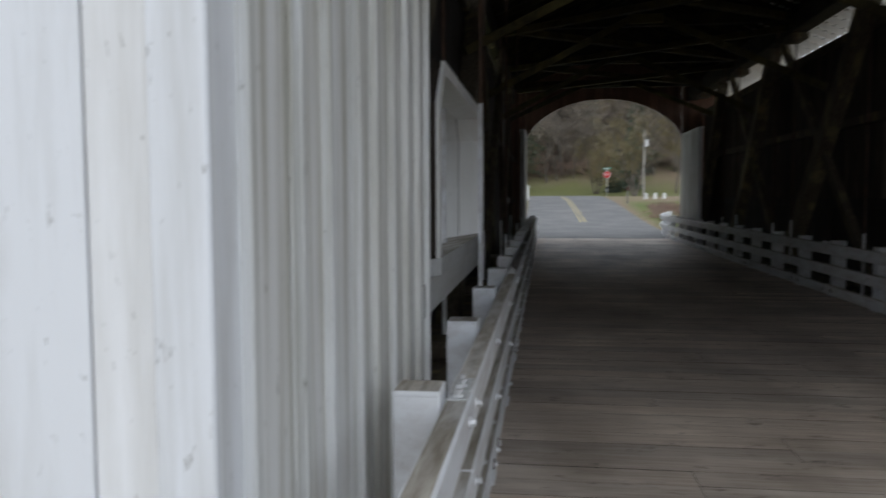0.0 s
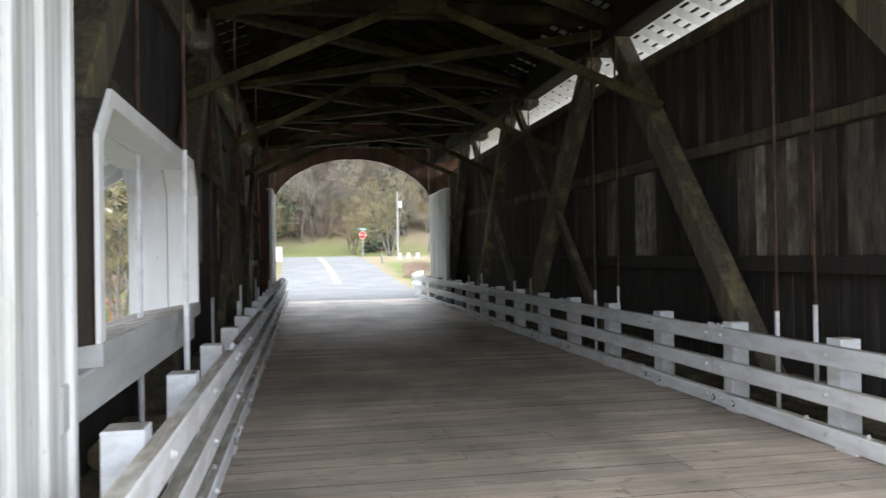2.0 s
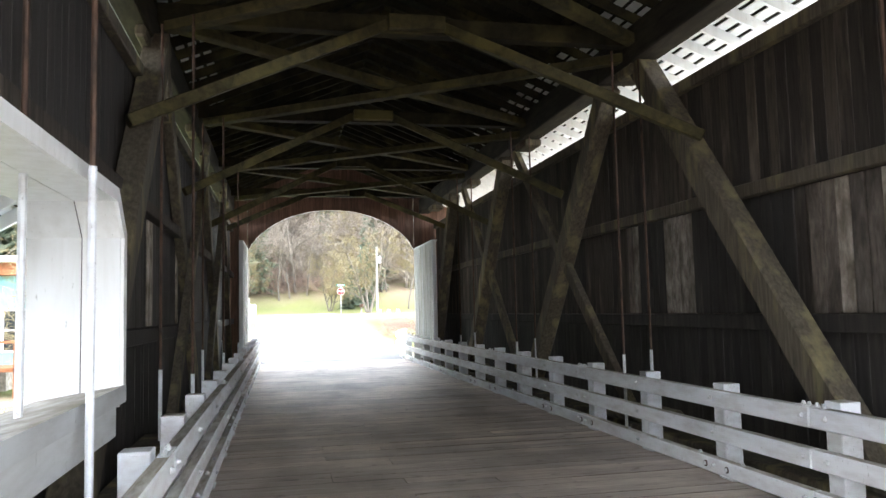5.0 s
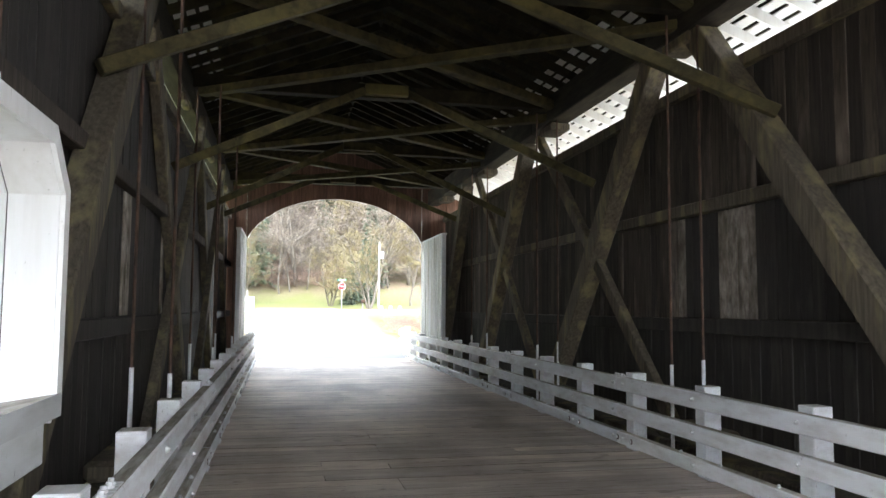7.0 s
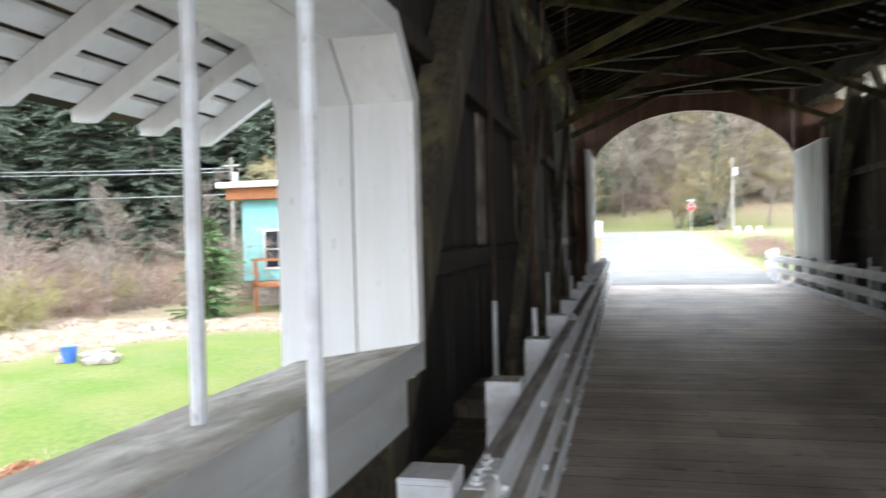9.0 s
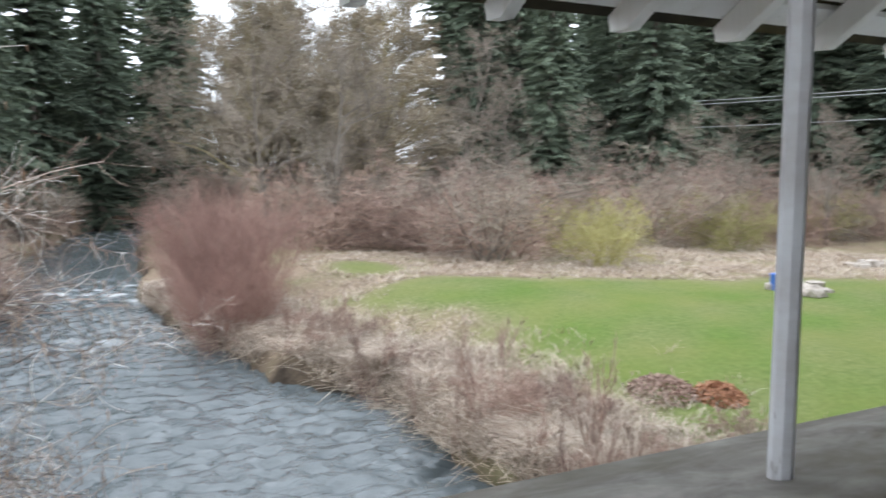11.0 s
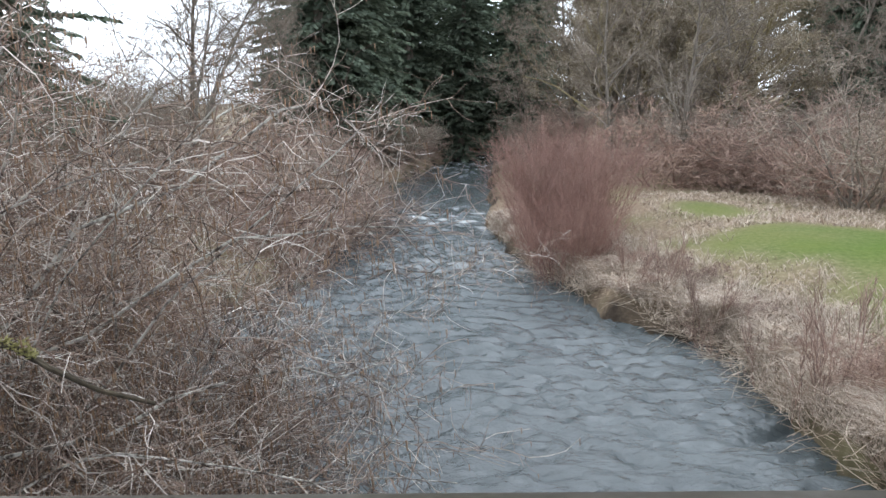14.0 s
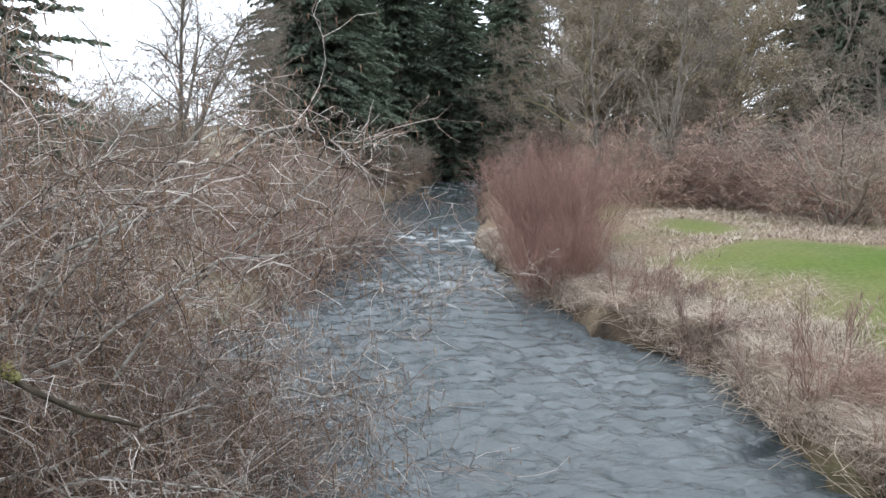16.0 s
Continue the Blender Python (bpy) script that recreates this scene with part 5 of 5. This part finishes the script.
# ---- house across the field ----
def house():
    h = empty("house", "small teal house with flat roof and orange cedar deck", "house")
    x0, x1, y0, y1 = -18.4, -12.3, 37.0, 42.0
    g = -0.75
    part("foundation", boxed(x0 + 0.3, x1 - 0.3, y0 + 0.3, y1, g - 0.6, g + 0.75), M_STONE, h)
    part("wall", boxed(x0, x1, y0, y1, g + 0.75, g + 4.3, 0.02), M_TEAL, h)
    part("fascia", boxed(x0 - 0.5, x1 + 0.5, y0 - 0.5, y1 + 0.5, g + 4.3, g + 4.8, 0.02), M_ORANGE, h)
    part("roof", boxed(x0 - 0.8, x1 + 0.8, y0 - 0.8, y1 + 0.8, g + 4.8, g + 5.05, 0.03), M_TRIM, h)
    for wx0, wx1 in ((x0 + 1.1, x0 + 2.1), (x0 + 3.4, x0 + 4.6), (x0 + 5.8, x0 + 6.9)):
        w = part("window", boxed(wx0 - 0.1, wx1 + 0.1, y0 - 0.05, y0 - 0.004, g + 1.25, g + 3.0, 0.01), M_TRIM, h)
        part("pane", boxed(wx0, wx1, y0 - 0.062, y0 - 0.052, g + 1.35, g + 2.1), M_GLASS, w)
        part("pane", boxed(wx0, wx1, y0 - 0.062, y0 - 0.052, g + 2.16, g + 2.9), M_GLASS, w)
    part("deck", boxed(x0 + 1.5, x1 + 2.5, y0 - 2.2, y0 - 0.08, g + 0.62, g + 0.78, 0.01), M_ORANGE, h)
    for k in range(6):
        xx = x0 + 1.6 + 1.74 * k
        part("deck_post", boxed(xx, xx + 0.12, y0 - 2.2, y0 - 2.08, g - 0.5, g + 1.75), M_ORANGE, h)
    part("deck_rail", boxed(x0 + 1.5, x1 + 2.5, y0 - 2.2, y0 - 2.1, g + 1.68, g + 1.78), M_ORANGE, h)
    return h


house()

# ---- roadside things beyond the bridge ----
def ground_at(x, y):
    return float(land_z(x, y))


def stop_sign(x, y):
    z = ground_at(x, y)
    s = empty("stop_sign", "red octagonal stop sign under a green street sign", "road sign", at=(x, y, z))
    part("post", rod(bmesh.new(), (0, 0, -0.2), (0, 0, 3.0), 0.035, 8), M_GALV, s)
    bm = bmesh.new()
    rod(bm, (0, -0.045, 2.3), (0, -0.06, 2.3), 0.40, 8)
    bmesh.ops.rotate(bm, verts=bm.verts, cent=(0, 0, 2.3), matrix=Matrix.Rotation(radians(22.5), 3, "Y"))
    part("sign_border", bm, M_TRIM, s, "white border of the sign")
    bm = bmesh.new()
    rod(bm, (0, -0.062, 2.3), (0, -0.07, 2.3), 0.37, 8)
    bmesh.ops.rotate(bm, verts=bm.verts, cent=(0, 0, 2.3), matrix=Matrix.Rotation(radians(22.5), 3, "Y"))
    plate = part("sign_plate", bm, M_RED_SIGN, s, "red face")
    cu = bpy.data.curves.new("lettering", "FONT")
    cu.body, cu.size, cu.align_x, cu.align_y = "STOP", 0.27, "CENTER", "CENTER"
    t = new("lettering", cu)
    t.data.materials.append(M_TRIM)
    t.matrix_basis = pose(0, -0.074, 2.3, 90, 0, 0)
    t.parent = s
    part("street_plate", boxed(-0.45, 0.45, -0.03, -0.015, 2.85, 3.05, 0.004), M_GREEN_SIGN, s, "green plate")
    part("street_lettering", boxed(-0.35, 0.35, -0.036, -0.032, 2.92, 2.99), M_TRIM, s)


stop_sign(4.25, 84.0)


def utility_pole(x, y, h, label):
    z = ground_at(x, y)
    p = empty("utility_pole", label, "utility pole", at=(x, y, z))
    part("pole", rod(bmesh.new(), (0, 0, -0.5), (0, 0, h), 0.12, 10, 0.085), M_POLE, p)
    if h > 7:
        part("crossarm", boxed(-0.55, 0.55, -0.05, 0.05, h - 0.6, h - 0.48, 0.01), M_POLE, p)
    part("transformer", rod(bmesh.new(), (0.26, 0, h - 1.7), (0.26, 0, h - 1.0), 0.17, 12), M_GALV, p)
    return p


utility_pole(7.8, 82.0, 6.8, "grey utility pole with a transformer beside the road")
utility_pole(-27.0, 52.0, 7.6, "grey utility pole with a white transformer by the house")
for dz, dy in ((6.9, 0.0), (6.7, 0.35), (5.2, 0.2)):
    a, b = Vector((-27, 52 + dy, ground_at(-27, 52) + dz)), Vector((-75, 26 + dy, 7.4 + (dz - 6.9)))
    run = [a.lerp(b, k / 20) - Vector((0, 0, 2.64 * (k / 20) * (1 - k / 20))) for k in range(21)]
    vs, fs = [], []
    tube(vs, fs, run, 0.022, 0.022, 5)
    c = new("cable", solid("cable", vs, fs, M_CABLE))
    tagged(c, "thin grey overhead cable crossing the valley", "cable", "overhead cables")


def mailbox(x, y):
    z = ground_at(x, y)
    m = empty("mailbox", "small dark mailbox on a post by the road", "mailbox", at=(x, y, z))
    part("post", boxed(-0.05, 0.05, -0.05, 0.05, -0.2, 1.0, 0.005), M_POLE, m)
    part("box", boxed(-0.12, 0.12, -0.25, 0.25, 1.0, 1.24, 0.03), M_RUST, m)


mailbox(3.9, 60.0)
for k in range(3):
    z = ground_at(6.0 + k * 0.8, 66)
    st = tagged(part("marker_stone", rod(bmesh.new(), (0, 0, -0.2), (0, 0, 0.5), 0.2, 9, 0.13), M_TRIM, at=pose(6.0 + k * 0.8, 66 + 0.3 * k, z)), "white painted stone beside the road", "stone", "white roadside stones")
# steel guard rail outside the far portal
far_rail = empty("road_barrier", "white guard rail flaring away from the far portal", "guard rail")
for k in range(4):
    a = Vector((2.66 + 0.06 * k * k, 32.45 + 1.7 * k, 0))
    b = Vector((2.66 + 0.06 * (k + 1) ** 2, 32.45 + 1.7 * (k + 1), 0))
    for z0, z1 in RAILS[:2]:
        part("rail", beam((a.x, a.y, (z0 + z1) / 2), (b.x, b.y, (z0 + z1) / 2), 0.1, z1 - z0), M_RAIL, far_rail)
    part("post", boxed(b.x + 0.05, b.x + 0.25, b.y - 0.1, b.y + 0.1, ground_at(b.x, b.y) - 0.3, 0.94, 0.01), M_RAIL, far_rail)

# ---- odds and ends on the field ----
def rubble(x, y, n, r, seed, label):
    rn = random.Random(seed)
    heap = empty("rubble_heap", label, "rubble", at=(x, y, ground_at(x, y)))
    for k in range(n):
        bm = bmesh.new()
        bmesh.ops.create_icosphere(bm, subdivisions=1, radius=rn.uniform(0.12, 0.3))
        for v in bm.verts:
            v.co *= rn.uniform(0.75, 1.2)
            v.co.z *= 0.6
        part("stone", bm, M_STONE, heap, at=pose(rn.gauss(0, r), rn.gauss(0, r * 0.6), rn.uniform(0.0, 0.15), 0, 0, rn.uniform(0, 360)))


rubble(-17.5, 29.6, 14, 0.6, 3, "low heap of pale rubble at the edge of the lawn")
rubble(-14.9, 22.7, 10, 0.5, 4, "low heap of pale rubble at the edge of the lawn")
bk = tagged(part("bucket", rod(bmesh.new(), (0, 0, -0.05), (0, 0, 0.4), 0.16, 12, 0.2), M_BLUE, at=pose(-15.6, 22.6, ground_at(-15.6, 22.6))), "blue plastic bucket on the edge of the lawn", "bucket")

S_WAND = [bare_tree(s, 1.5, WAND, M_TWIG_BROWN, "", bark=M_TWIG_RED, top=1, stems=5, spread=0.3, radius=0.0035) for s in (61, 62)]
for k in range(26):
    x = rng.uniform(-20, -6)
    y = float(np.interp(x, RIVER_X, RIVER_R)) + abs(rng.gauss(0.5, 0.5))
    plant_thing("sapling_clump", S_WAND[k % 2], x, y, rng.uniform(0.6, 1.25), rng.uniform(0, 6), "thin upright red-brown stems on the bank", "shrub", "bank saplings")

back_sign = empty("road_sign", "white back of a road sign on a post", "road sign", at=(-3.7, 50.0, ground_at(-3.7, 50.0)))
part("post", boxed(-0.05, 0.05, -0.05, 0.05, -0.3, 2.2, 0.005), M_POLE, back_sign)
part("sign_plate", boxed(-0.4, 0.4, -0.075, -0.055, 0.95, 1.85, 0.01), M_TRIM, back_sign)

for k in range(22):
    x, y = rng.uniform(4.6, 9.5), rng.uniform(36, 58)
    plant_thing("bramble", S_BRAMBLE[k % 2], x, y, rng.uniform(0.5, 0.9), rng.uniform(0, 6), "low bare bramble beside the road", "shrub", "roadside brambles", 1.2)

for k in range(18):
    x = rng.uniform(-36, -15)
    y = float(np.interp(x, RIVER_X, RIVER_L)) + rng.uniform(-1.0, 0.1)
    plant_thing("thicket_shrub", (S_GREY + S_BROWN)[k % 3], x, y, rng.uniform(0.7, 1.1), rng.uniform(0, 6), "bare grey shrub hanging over the river", "shrub", "grey thickets", 1.1)
for k in range(12):
    x, y = rng.uniform(-13, 6), rng.uniform(116, 136)
    plant_thing("bare_tree", T_GREY_FAR[k % 2], x, y, rng.uniform(1.5, 1.9), rng.uniform(0, 6), "leafless grey tree on the hillside", "tree", "hillside trees")
plant_thing("mossy_tree", T_GOLD[0], -8.8, 31.5, 0.7, 1.0, "moss-covered golden tree near the house", "tree", "mossy trees")

def litter():
    rn = random.Random(15)
    vs, fs = [], []
    for k in range(2600):
        x = rn.uniform(-24, -5)
        y = float(np.interp(x, RIVER_X, RIVER_R)) + abs(rn.gauss(0.1, 0.8)) - 0.02
        z = max(float(land_z(x, y)), WATER_Z) + rn.uniform(0.02, 0.2)
        a, l = rn.uniform(0, 6.28), rn.uniform(0.2, 0.9)
        p = Vector((x, y, z))
        d = Vector((math.cos(a), math.sin(a), rn.uniform(-0.25, 0.35)))
        pts = [p]
        for j in range(4):
            d = (d + Vector((rn.gauss(0, 0.2), rn.gauss(0, 0.2), rn.gauss(-0.03, 0.15)))).normalized()
            p = p + d * l / 4
            pts.append(p)
        tube(vs, fs, pts, rn.uniform(0.003, 0.008), 0.0025, 3)
    tagged(new("dead_stems", solid("dead_stems", vs, fs, M_DRYGRASS)), "bleached dead stems lying along the bank", "brush", kind="stuff")


litter()


def leaf_mound(x, y, r, h, mat, label, seed):
    rn = random.Random(seed)
    vs, fs = [], []
    for k in range(1500):
        a, u = rn.uniform(0, 6.28), math.sqrt(rn.random())
        px, py = x + math.cos(a) * u * r * 1.5, y + math.sin(a) * u * r
        p = Vector((px, py, float(land_z(px, py)) + h * (1 - u * u) * rn.uniform(0.6, 1.0)))
        d = Vector((rn.gauss(0, 1), rn.gauss(0, 1), rn.gauss(0, 0.6))).normalized() * rn.uniform(0.03, 0.08)
        w = d.cross(Vector((rn.gauss(0, 1), rn.gauss(0, 1), 1))).normalized() * 0.022
        i = len(vs)
        vs += [p, p + d * 0.5 + w, p + d, p + d * 0.5 - w]
        fs.append((i, i + 1, i + 2, i + 3))
    tagged(new("leaf_heap", solid("leaf_heap", vs, fs, mat)), label, "leaf heap", kind="stuff")


leaf_mound(-10.78, 15.77, 0.32, 0.22, M_DEADLEAF, "small heap of red-brown dead leaves by the lawn", 6)
leaf_mound(-11.51, 15.30, 0.45, 0.28, M_TWIG_BROWN, "low grey-brown heap of raked brush by the lawn", 7)
